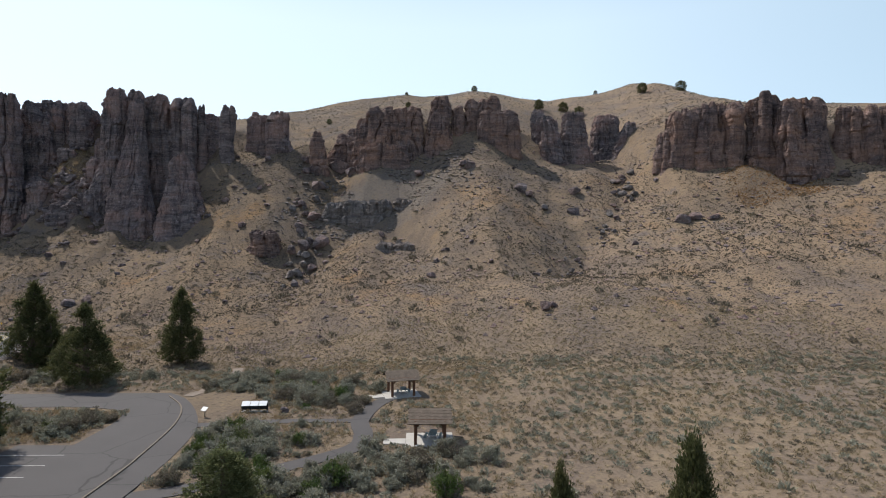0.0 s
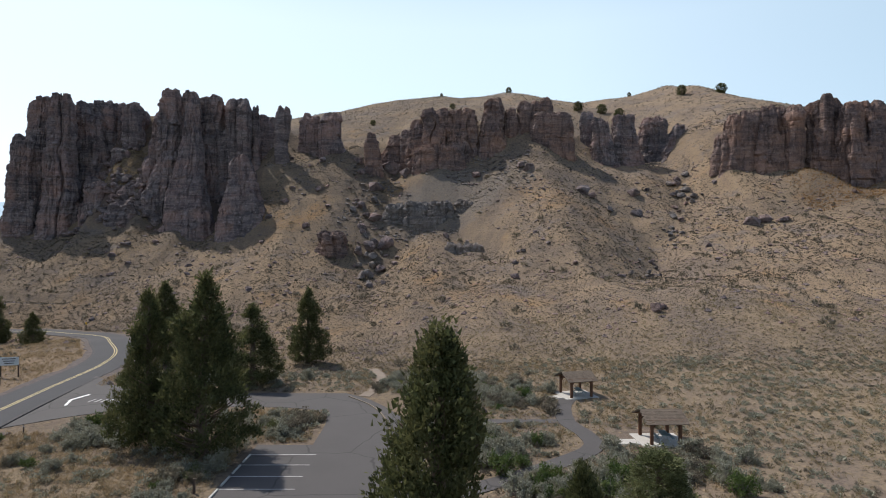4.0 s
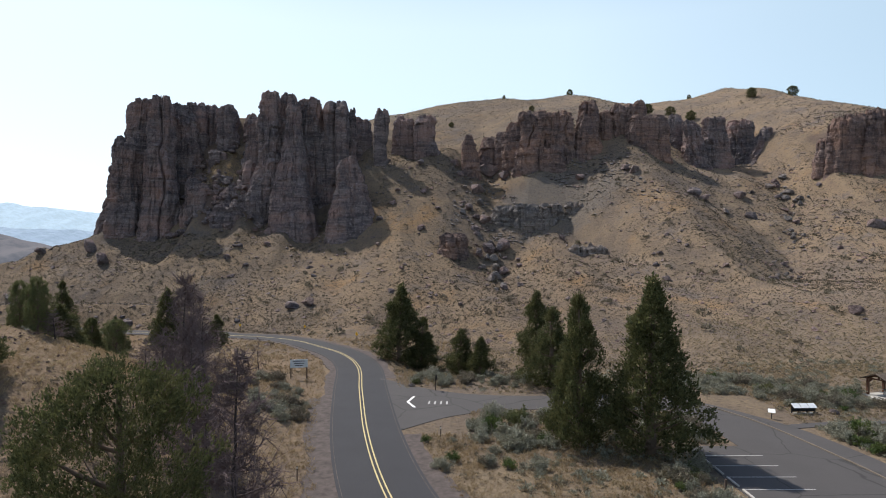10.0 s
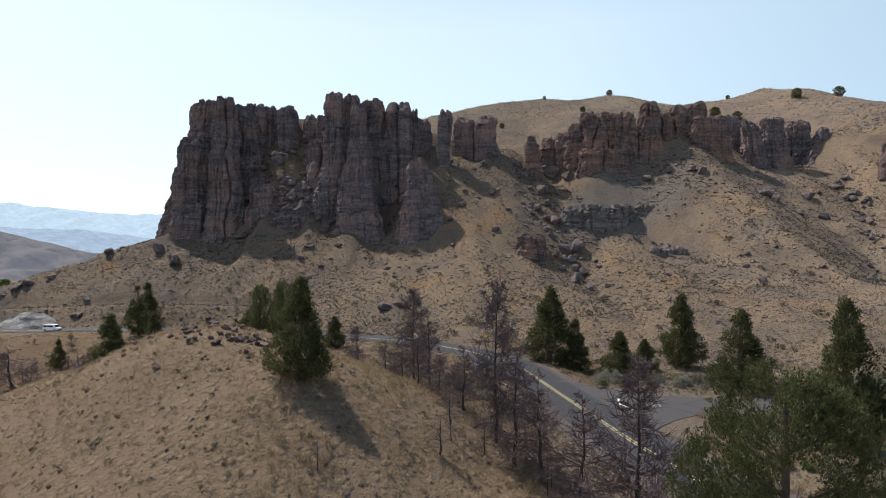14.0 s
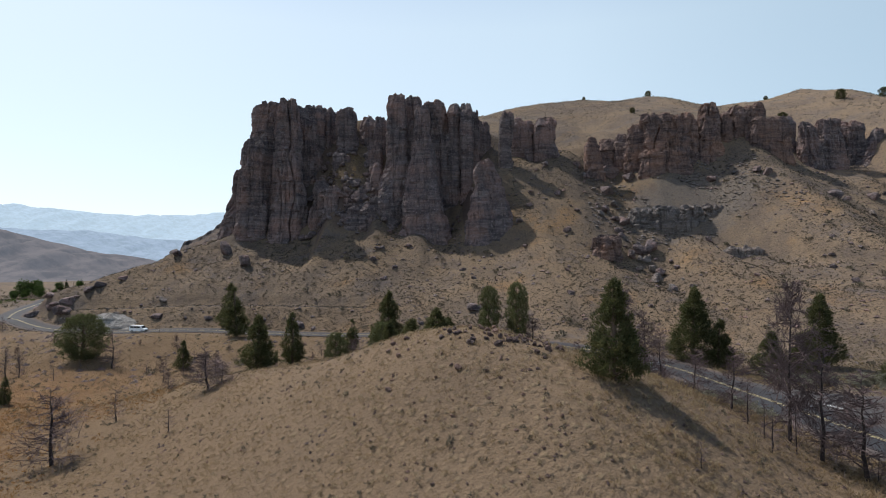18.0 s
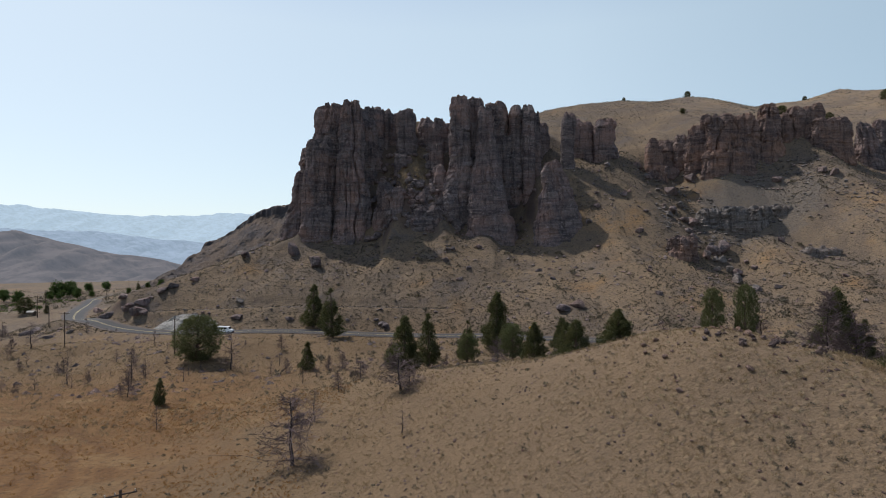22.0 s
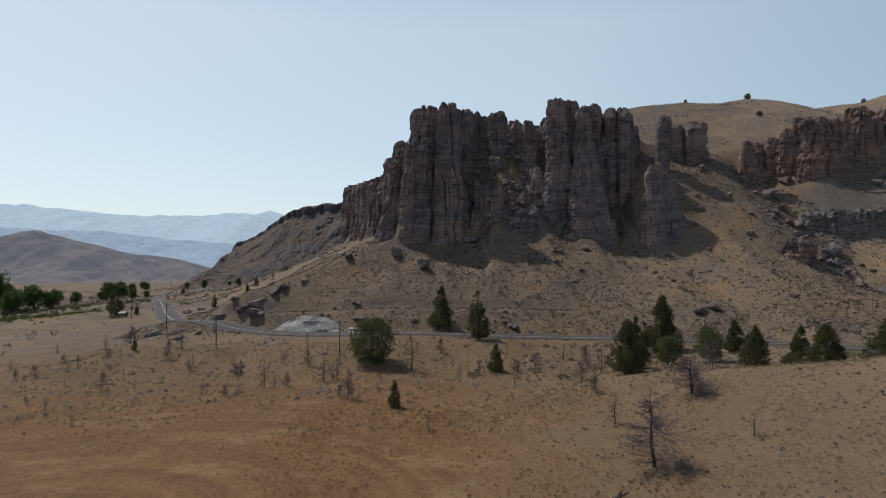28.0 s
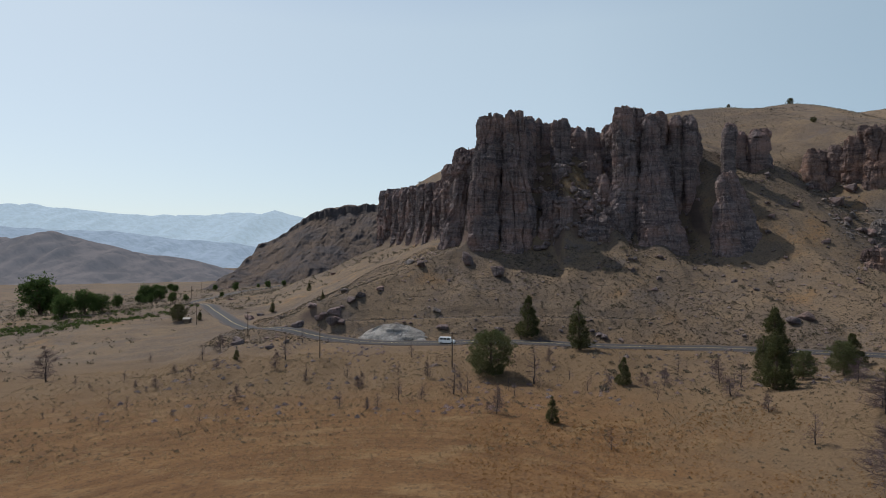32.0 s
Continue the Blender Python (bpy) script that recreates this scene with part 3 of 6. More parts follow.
HIGHWAY_LINE = bed_for(HIGHWAY, 4.6, 7)
TRACK_LINE = bed_for(TRACK, 1.2, 2)
lot = step(-64, -58, GX) * step(-20, -24, GX) * step(82, 76, GY) * step(8, 12, GY)
GZ = GZ * (1 - lot) - 0.05 * lot
entry = step(-80, -77.5, GX) * step(-54, -58, GX) * step(88, 84, GY) * step(55, 58, GY)
GZ = GZ * (1 - entry) + (0.17 * step(-60, -73, GX) - 0.06) * entry
FOOTPATH_LINE = bed_for(FOOTPATH, 1.1, 1.5)
PANEL_LINE = bed_for(PANEL_PATH, 0.8, 1.5)
TRAIL_LINE = bed_for(TRAIL, 0.9, 1.5)


def height(x, y):
    """The ground's height, as its sheet has it."""
    i = np.clip(np.searchsorted(gx, x) - 1, 0, len(gx) - 2)
    j = np.clip(np.searchsorted(gy, y) - 1, 0, len(gy) - 2)
    u, v = (x - gx[i]) / (gx[i + 1] - gx[i]), (y - gy[j]) / (gy[j + 1] - gy[j])
    return (GZ[j, i] * (1 - u) + GZ[j, i + 1] * u) * (1 - v) + (GZ[j + 1, i] * (1 - u) + GZ[j + 1, i + 1] * u) * v

ground = part("ground", quick_mesh("ground", np.stack((GX, GY, GZ), -1).reshape(-1, 3), grid_faces(len(gy), len(gx)), True), MAT["ground"])
tagged(ground, "dry grassy desert hillside and valley floor", "ground", "", "structure")


# ---- cliffs: x, y, half width and z of each rock tower's foot, the same of its top, depth against width ----
WEST = (
    (-198.5, 237.4, 7.5, 23.8, -197.6, 237.4, 4.6, 65.3, 0.8),
    (-197.6, 240.6, 8.2, 24.6, -193.6, 243.6, 4.6, 83.0, 0.8),
    (-183.5, 237.3, 8.0, 27.3, -184.3, 240.3, 4.4, 83.4, 0.8),
    (-181.7, 252.0, 4.1, 30.9, -181.6, 252.0, 3.7, 83.1, 1.0),
    (-178.2, 259.4, 4.6, 43.2, -177.6, 259.4, 4.6, 85.5, 1.0),
    (-172.1, 261.8, 3.5, 62.0, -172.2, 261.8, 3.5, 85.4, 0.8),
    (-161.6, 253.5, 4.6, 66.0, -161.7, 253.5, 4.0, 83.4, 0.7),
)
KEEP = (
    (-138.8, 233.9, 6.6, 26.7, -137.4, 238.9, 3.6, 85.6, 0.8),
    (-126.0, 227.0, 10.6, 24.3, -127.1, 236.8, 2.6, 80.5, 0.6),
    (-131.2, 242.5, 6.4, 58.5, -131.3, 242.5, 3.3, 85.5, 0.8),
    (-123.0, 243.3, 5.0, 30.7, -122.6, 243.3, 3.9, 83.9, 0.8),
    (-117.0, 245.8, 2.2, 54.0, -117.1, 245.8, 1.7, 80.4, 0.8),
    (-113.2, 244.3, 2.7, 54.4, -113.3, 244.3, 2.3, 82.5, 0.8),
    (-108.0, 242.3, 2.7, 54.9, -108.1, 242.3, 2.1, 82.1, 0.8),
    (-103.8, 245.0, 2.3, 55.3, -103.9, 245.0, 1.4, 80.5, 0.8),
    (-99.7, 253.5, 4.1, 57.1, -100.3, 253.5, 2.4, 77.0, 0.8),
    (-118.7, 244.3, 5.0, 42.1, -118.5, 244.3, 4.0, 69.9, 0.8),
)
PINNACLE = (
    (-98.8, 217.6, 11.2, 24.8, -101.9, 220.6, 2.6, 54.6, 0.6),
    (-87.5, 223.4, 5.6, 29.9, -87.5, 223.4, 3.6, 38.0, 0.6),
)
SPIRE = (
    (-90.9, 240.4, 2.8, 54.7, -90.4, 240.4, 2.6, 78.7, 0.8),
    (-81.8, 253.1, 5.2, 64.6, -81.9, 253.1, 4.6, 77.6, 0.6),
    (-72.4, 250.6, 4.3, 60.0, -72.4, 250.6, 3.8, 78.5, 0.8),
    (-84.1, 254.1, 1.4, 77.1, -83.9, 254.1, 1.2, 79.9, 0.8),
)
ALCOVE = (
    (-165.6, 232.1, 4.8, 27.9, -165.1, 232.1, 3.3, 45.9, 0.8),
    (-151.5, 228.6, 7.7, 25.9, -151.2, 228.6, 5.4, 37.5, 0.6),
    (-142.6, 231.1, 6.8, 25.3, -143.4, 231.1, 4.1, 42.5, 0.6),
    (-146.1, 239.3, 3.9, 40.2, -146.2, 239.3, 2.8, 56.0, 0.8),
    (-169.8, 237.3, 3.8, 39.9, -169.8, 237.3, 2.4, 48.6, 0.8),
    (-152.9, 234.5, 4.1, 37.0, -153.3, 234.5, 3.1, 44.9, 0.8),
    (-162.7, 246.1, 3.6, 56.5, -162.8, 246.1, 2.9, 62.1, 0.8),
    (-147.6, 246.5, 2.9, 55.3, -148.0, 246.5, 2.0, 66.6, 0.8),
)
EAST = (
    (86.4, 224.0, 2.3, 57.1, 86.7, 224.0, 1.7, 64.5, 0.8),
    (87.6, 221.4, 2.8, 52.4, 88.2, 221.4, 1.5, 69.2, 0.8),
    (89.8, 219.5, 2.9, 51.1, 89.9, 219.5, 1.9, 71.1, 0.8),
    (94.4, 218.6, 4.2, 49.7, 95.0, 218.6, 3.6, 72.1, 0.8),
    (99.5, 214.9, 4.5, 48.7, 101.2, 216.9, 3.3, 73.8, 0.8),
    (106.8, 215.7, 4.9, 49.1, 107.2, 217.7, 2.8, 73.4, 0.8),
    (109.8, 212.7, 3.1, 49.9, 109.8, 212.7, 2.1, 72.8, 0.8),
)
EAST_TOWER = (
    (119.3, 210.9, 7.0, 46.2, 119.7, 212.9, 5.0, 75.0, 0.8),
    (124.4, 202.9, 5.8, 41.6, 124.8, 205.9, 3.4, 72.2, 0.8),
    (131.8, 205.3, 9.0, 41.3, 134.8, 209.3, 5.5, 73.3, 0.7),
    (118.3, 208.6, 1.9, 73.5, 118.2, 208.6, 1.7, 76.7, 0.8),
)
FAR_EAST = (
    (145.1, 205.9, 3.5, 57.4, 145.2, 205.9, 2.3, 69.7, 0.8),
    (147.8, 202.7, 3.2, 53.9, 147.7, 202.7, 1.8, 69.3, 0.8),
    (152.4, 201.7, 3.2, 53.3, 152.0, 201.7, 2.1, 69.2, 0.8),
    (158.9, 201.9, 4.6, 53.1, 159.1, 201.9, 3.9, 69.1, 0.8),
)
MIDDLE = (
    (-52.9, 242.1, 3.7, 55.8, -53.8, 242.1, 2.1, 68.4, 0.8),
    (-44.8, 253.9, 4.6, 60.6, -44.3, 253.9, 3.5, 70.0, 0.8),
    (-38.8, 249.5, 2.9, 59.7, -38.7, 249.5, 2.1, 71.1, 0.8),
    (-34.8, 245.4, 4.0, 56.4, -34.4, 245.4, 3.2, 74.1, 0.8),
    (-26.7, 240.8, 6.9, 53.1, -26.1, 242.8, 5.9, 78.2, 0.8),
    (-15.6, 242.4, 7.5, 54.5, -15.3, 243.4, 6.8, 78.5, 0.8),
    (-23.6, 236.7, 11.4, 50.5, -23.6, 236.7, 9.0, 62.0, 0.5),
    (-2.6, 245.2, 7.3, 63.0, -1.0, 247.2, 3.4, 84.5, 0.8),
    (5.9, 248.4, 2.8, 64.8, 5.9, 248.4, 2.0, 80.2, 0.8),
    (14.1, 250.6, 6.6, 65.9, 14.9, 250.6, 5.1, 83.5, 0.8),
    (24.1, 244.6, 9.3, 63.6, 23.9, 244.6, 8.2, 77.3, 0.6),
    (21.7, 249.3, 2.7, 76.9, 21.6, 249.3, 2.0, 85.4, 0.8),
)
SADDLE = (
    (44.2, 264.9, 3.4, 71.6, 44.2, 264.9, 2.5, 83.0, 0.8),
    (49.0, 254.3, 6.2, 60.0, 46.7, 254.3, 2.6, 77.9, 0.8),
    (59.7, 257.1, 7.2, 60.3, 58.7, 257.1, 4.1, 80.3, 0.8),
    (76.4, 268.8, 8.0, 63.6, 76.7, 268.8, 4.7, 81.1, 0.8),
    (81.7, 263.6, 8.9, 58.2, 86.9, 263.6, 1.9, 76.6, 0.8),
    (64.7, 264.2, 2.6, 68.7, 65.0, 264.2, 1.6, 78.6, 0.8),
)
LEDGE = (
    (-41.1, 218.3, 5.1, 27.0, -41.1, 218.3, 4.3, 36.0, 0.8),
    (-32.2, 215.5, 5.3, 25.9, -32.1, 215.5, 4.5, 36.5, 0.8),
    (-23.6, 213.4, 5.2, 24.8, -23.6, 213.4, 4.5, 36.6, 0.8),
    (-15.0, 215.0, 4.7, 26.0, -14.9, 215.0, 4.0, 37.3, 0.8),
    (-6.5, 218.9, 4.9, 28.4, -6.6, 218.9, 4.4, 37.3, 0.8),
    (0.5, 222.5, 4.8, 30.0, 0.4, 222.5, 4.2, 37.4, 0.8),
    (7.5, 226.0, 4.2, 32.0, 7.4, 226.0, 3.6, 37.6, 0.8),
)
LOW_LEDGE = (
    (-19.2, 189.9, 3.4, 15.4, -19.1, 189.9, 2.7, 20.5, 0.8),
    (-13.2, 190.1, 3.6, 15.7, -13.2, 190.1, 2.8, 20.8, 0.8),
    (-6.7, 191.3, 3.9, 16.4, -6.7, 191.3, 3.1, 19.6, 0.8),
    (-1.0, 192.6, 3.2, 16.6, -1.0, 192.6, 2.6, 19.2, 0.8),
)
BIG_BOULDER = (
    (-61.0, 194.6, 5.0, 16.5, -61.1, 194.6, 4.4, 24.8, 0.8),
)
OUTER = (
    (-210.6, 249.2, 6.1, 27.2, -207.7, 249.2, 2.7, 54.0, 0.8),
)


def blocks(u, v, wide, tall, seed):
    """Jointed rock: a height for each block, and how near its edges a place lies."""
    row = np.floor(v / tall)
    u = u / wide + hash3(row.astype(np.int64), np.int64(7), np.int64(seed)) * 3
    col = np.floor(u)
    fu, fv = u - col, v / tall - row
    edge = np.minimum(np.minimum(fu, 1 - fu) * wide, np.minimum(fv, 1 - fv) * tall)
    return hash3(col.astype(np.int64), row.astype(np.int64), np.int64(seed + 3)) - 0.5, edge


def tower_mesh(rows, seed, cell=0.5, strata=0.2):
    """Weathered rock towers: jointed blocks and beds on lumpy columns, cut by clefts, with broken tops."""
    rng = random.Random(seed)
    vs, fs, base = [], [], 0
    for x0, y0, w0, z0, x1, y1, w1, z1, deep in rows:
        foot = min(z0 - 8, float(height(np.array(x0), np.array(y0 - w0))) - 3)
        n = int(min(140, max(26, 2 * math.pi * w0 / 0.42)))
        count = int(min(140, max(12, (z1 - foot) / cell)))
        A, U = np.meshgrid(np.linspace(0, 2 * np.pi, n, endpoint=False), np.linspace(0, 1, count))
        Z = foot + (z1 - foot) * U
        h = np.clip((Z - z0) / (z1 - z0), -0.3, 1)
        k = np.sign(1 - h) * np.abs(1 - h) ** rng.uniform(1.0, 1.5)
        ca, sa = np.cos(A), np.sin(A)
        p = rng.uniform(2.3, 3.6)
        sq = (np.abs(ca) ** p + np.abs(sa) ** p) ** (-1 / p)
        w = w1 + (w0 - w1) * k
        s = rng.random() * 100
        gx, gy = ca * w0 + s * 7, sa * w0 * deep
        lump = fractal(gx / 6.0, gy / 6.0, Z / 10, 3, seed)
        rough = fractal(gx / 1.5, gy / 1.5, Z / 1.3, 3, seed + 5)
        # beds lie level through the whole cliff
        bed_z = Z + 0.05 * x0 + 1.6 * (smooth_noise((x0 + ca * w0) / 11, (y0 + sa * w0) / 11, 0, 5) - 0.5)
        thick = np.floor(bed_z / 2.3)
        ledge = hash3(thick.astype(np.int64), np.int64(3), np.int64(9)) - 0.5
        ledge = ledge + 0.35 * (hash3(np.floor(bed_z / 0.85).astype(np.int64), np.int64(5), np.int64(2)) - 0.5)
        around = A * w0 + 1.4 * (smooth_noise(gx / 4, gy / 4, Z / 7, seed + 1) - 0.5)
        big, edge = blocks(around, bed_z, rng.uniform(2.4, 3.8), rng.uniform(8, 15), seed)
        little, crack = blocks(around + 0.5 * rough, bed_z + 1.6 * rough + 0.9 * np.sin(around / 1.9 + s), 1.25, 2.1, seed + 11)
        size = min(1.0, w0 / 4.5)
        push = size * (2.4 * lump + 1.1 * big + 0.4 * little + 0.8 * rough + strata * ledge)
        push = push - size * (0.6 * np.exp(-(edge / 0.25) ** 2) * (lump > -0.1) + 0.2 * np.exp(-(crack / 0.16) ** 2))
        for _ in range(int(1 + w0 * 0.4)):
            at, depth, thin = rng.uniform(0, 2 * math.pi), rng.uniform(0.6, 2.4), rng.uniform(0.25, 0.7)
            off = np.angle(np.exp(1j * (A - at - 0.7 * (smooth_noise(Z / 6, s + at) - 0.5)))) * w
            low, high = sorted((rng.uniform(-0.4, 0.7), rng.uniform(0.4, 1.3)))
            push = push - size * depth * np.exp(-(off / thin) ** 2) * step(low, low + 0.12, h) * step(high + 0.12, high, h)
        r = np.maximum(sq * w + push, 0.3 * w) * np.where(U > 0.955, 1 - 3.5 * (U - 0.955), 1)
        X, Y = x0 + (x1 - x0) * h + r * ca, y0 + (y1 - y0) * h + r * sa * deep
        top = hash3(np.floor(X / 1.5 + s).astype(np.int64), np.floor(Y / 1.5 + s).astype(np.int64), np.int64(seed)) - 0.6
        Z = Z + np.where(h > 0.7, (h - 0.7) / 0.3 * top * min(3.0, 0.15 * (z1 - z0)), 0)
        ring = np.stack((X, Y, Z), -1).reshape(-1, 3)
        last = ring[-n:]
        mid = last.mean(0)
        inner = mid + (last - mid) * 0.6
        inner[:, 2] = last[:, 2] + np.array([rng.uniform(-0.3, 0.7) for _ in range(n)])
        v = np.concatenate((ring, inner, [mid + (0, 0, 0.4)]))
        f = grid_faces(count + 1, n, True)
        cap = np.array([(count * n + j, count * n + (j + 1) % n, (count + 1) * n) for j in range(n)])
        vs.append(v)
        fs.append(np.concatenate((f[:, [0, 1, 2]], f[:, [0, 2, 3]], cap)) + base)
        base += len(v)
    return quick_mesh("rock_column", np.concatenate(vs), np.concatenate(fs))


def cliff(name, rows, label, material, seed, teeth=True, kind="structure", strata=0.2):
    """A cliff as one thing; each tower, with the teeth on its top, is a part."""
    rng = random.Random(seed)
    root = thing(name, (0, 0, 0), label, "cliff", "", 0, kind)
    for k, row in enumerate(rows):
        x0, y0, w0, z0, x1, y1, w1, z1, deep = row
        group = [row]
        if teeth and w1 > 1.8:
            for _ in range(rng.choice((2, 3, 4))):
                a, s = rng.uniform(0, 6.283), rng.uniform(0.7, 1.7)
                x, y = x1 + math.cos(a) * w1 * 0.62, y1 + math.sin(a) * w1 * deep * 0.5
                group.append((x, y, s * 1.5, z1 - 2.5, x, y, s, z1 + rng.uniform(-0.6, 0.9), 1.0))
        part("rock_column", tower_mesh(group, seed * 40 + k, 0.5 if y0 < 290 else 0.9, strata), material, root)
    return root


def upright(x, y, w, deep, z0, z1):
    return (x, y, w * 1.05, z0, x, y + 1, w * 0.97, z1, deep / w)


# the walls behind the towers
WALL = tuple(upright(*r) for r in ((-186, 254, 12, 8, 20, 79.5), (-176, 270, 8, 6, 40, 82), (-168, 263, 8, 4, 40, 83), (-153, 260, 3.2, 3, 58, 81), (-147, 258, 3.4, 3, 56, 80), (-135, 256, 7, 8, 40, 81), (-137, 270, 7, 8, 50, 80), (-125, 252, 10, 7, 24, 80), (-108, 253, 8, 6, 46, 78),
                                   (-205, 258, 5, 6, 20, 66), (-203, 268, 8, 8, 20, 72), (-208, 279, 8, 8, 20, 66), (126, 219, 8, 5, 40, 67), (100, 226, 8, 4, 44, 66)))
cliff("cliff_back_wall", WALL[:12], "dark massive tuff wall behind the towers", MAT["rock"], 9)
cliff("cliff_back_wall", WALL[12:], "reddish tuff wall behind the towers", MAT["rock_red"], 16)
BACK = tuple((-202 - 0.27 * (y - 250), y, 7 + 0.012 * (y - 250), 18, -201 - 0.27 * (y - 250), y, 6 + 0.012 * (y - 250), 56 + 0.075 * (y - 250), 1.2)
             for y in (263, 277, 293, 312, 333, 356, 381, 408, 436, 466))
cliff("cliff_pinnacle", PINNACLE, "free-standing tapering rock pinnacle", MAT["rock"], 10)
cliff("cliff_west", WEST + OUTER, "dark brown tuff cliff wall with tall buttresses", MAT["rock"], 1)
cliff("cliff_keep", KEEP, "tallest dark tuff towers with jagged broken tops", MAT["rock"], 2)
cliff("cliff_spires", SPIRE, "row of free-standing weathered rock spires", MAT["rock"], 3)
cliff("cliff_middle", MIDDLE, "reddish brown layered cliff above a grassy slope", MAT["rock_red"], 4)
cliff("cliff_saddle", SADDLE, "dark conical rock outcrops in the saddle", MAT["rock"], 5)
cliff("cliff_east", EAST, "reddish brown cliff face of rounded ribs", MAT["rock_red"], 6)
cliff("cliff_east_tower", EAST_TOWER, "massive reddish rock towers with a knob on top", MAT["rock_red"], 17)
cliff("cliff_far_east", FAR_EAST, "reddish rock ribs on the hillside", MAT["rock_red"], 7)
cliff("cliff_canyon_side", BACK, "lower stepped cliff running back along the valley", MAT["rock"], 8)

# ---- ledges, boulders and banks ----
cliff("rock_band", LEDGE, "grey stepped rock band across the slope", MAT["rock_grey"], 11, strata=0.6)
cliff("low_outcrop", LOW_LEDGE, "low grey rock outcrop in dry grass", MAT["rock_grey"], 12, strata=0.6)
cliff("alcove_blocks", ALCOVE, "broken rock blocks in the cliff's alcove", MAT["rock"], 13)
tagged(part("boulder", tower_mesh(BIG_BOULDER, 77, 0.35), MAT["rock_red"]), "very large red-brown boulder on the slope", "boulder", "boulders on the slope")


def boulder_mesh(seed, cut=13):
    """A boulder about 1 m across, broken into facets."""
    rng = np.random.default_rng(seed)
    bm = bmesh.new()
    bmesh.ops.create_icosphere(bm, subdivisions=3, radius=0.5)
    v = np.array([p.co for p in bm.verts])
    for _ in range(cut):
        n = rng.normal(0, 1, 3)
        n /= np.linalg.norm(n)
        d = rng.uniform(0.2, 0.4)
        over = np.maximum(v @ n - d, 0)
        v -= over[:, None] * n * 0.9
    v *= 1 + 0.12 * fractal(v[:, 0] * 5 + seed, v[:, 1] * 5, v[:, 2] * 5, 3, seed)[:, None]
    for p, c in zip(bm.verts, v):
        p.co = c
    me = bpy.data.meshes.new("boulder")
    bm.to_mesh(me)
    bm.free()
    return me


BOULDER_MESHES = {m: [boulder_mesh(s + i * 10) for s in range(5)] for i, m in enumerate(("rock", "rock_red", "rock_grey"))}
for m, group in BOULDER_MESHES.items():
    for me in group:
        me.materials.append(MAT[m])
boulder_rng = random.Random(3)


def boulder(x, y, wide, deep, tall, mat, label, sink=0.25):
    z = float(height(np.array(x), np.array(y)))
    ob = new("boulder", boulder_rng.choice(BOULDER_MESHES[mat]))
    ob.matrix_basis = pose(x, y, z + tall * (0.42 - sink), boulder_rng.uniform(-15, 15), boulder_rng.uniform(-15, 15), boulder_rng.uniform(0, 360)) @ Matrix.Diagonal((wide, deep, tall * 1.1, 1))
    return tagged(ob, label, "boulder", "boulders on the slope")


def rubble(name, rows, mat, label, sink):
    """Many small blocks, too many to tell apart, in one mesh; rows: x, y, width."""
    vs, fs, n = [], [], 0
    for x, y, w in rows:
        me = boulder_rng.choice(BOULDER_MESHES[mat])
        v = np.empty(len(me.vertices) * 3, np.float32)
        me.vertices.foreach_get("co", v)
        f = np.empty(len(me.polygons) * 3, np.int32)
        me.polygons.foreach_get("vertices", f)
        z = float(height(np.array(x), np.array(y)))
        m = np.array(pose(x, y, z + w * 0.85 * (0.42 - sink), boulder_rng.uniform(-15, 15), boulder_rng.uniform(-15, 15), boulder_rng.uniform(0, 360)) @ Matrix.Diagonal((w * 1.1, w * 0.95, w * 0.9, 1)))
        v = v.reshape(-1, 3) @ m[:3, :3].T + m[:3, 3]
        vs.append(v)
        fs.append(f.reshape(-1, 3) + n)
        n += len(v)
    return tagged(part(name, quick_mesh(name, np.concatenate(vs), np.concatenate(fs)), MAT[mat]), label, "rocks", "", "stuff")


SINGLE = ((-194, 215, 7.5, 6, 7, "rock", "large dark boulder below the cliff"),
          (-205, 226, 5, 5, 9, "rock", "tall dark rock tooth beside the cliff"), (-109, 166, 5, 4, 3.6, "rock", "dark boulder above the road"), (-105, 167, 6, 4, 4, "rock_red", "reddish boulder above the road"),
          (21, 117, 3, 2.6, 3.2, "rock", "cracked dark boulder in dry grass"), (23, 118, 2.4, 2, 1.8, "rock", "dark boulder in dry grass"), (78, 186, 7, 5, 6, "rock", "dark boulder in a cluster"), (83, 186, 6, 5, 4.4, "rock", "dark boulder in a cluster"),
          (88, 185, 5, 4, 2.6, "rock", "flat dark boulder in a cluster"))
SINGLE_MORE = ((10, 221, 6.5, 4, 4.4, "rock", "dark boulder above the slope"), (-52, 196, 5, 4, 4.6, "rock", "dark boulder near the gully"), (-144, 207, 3.4, 3, 3, "rock", "dark boulder on the slope"),
               (-136, 203, 2.8, 2.4, 2.4, "rock", "dark boulder on the slope"), (36, 200, 7, 3, 3, "rock_grey", "long dark rock slab"), (47, 203, 6, 4, 4, "rock", "dark boulder on the slope"), (139, 196, 9, 4, 4, "rock", "long tilted rock slab"),
               (-131, 214, 3.5, 3, 2.6, "rock", "dark boulder below the cliff"), (-73, 205, 4, 3, 3, "rock", "dark boulder on the slope"), (-69.6, 79, 1.3, 1, 0.8, "rock_grey", "grey boulder at the road junction"))
for row in SINGLE + SINGLE_MORE:
    boulder(*row)
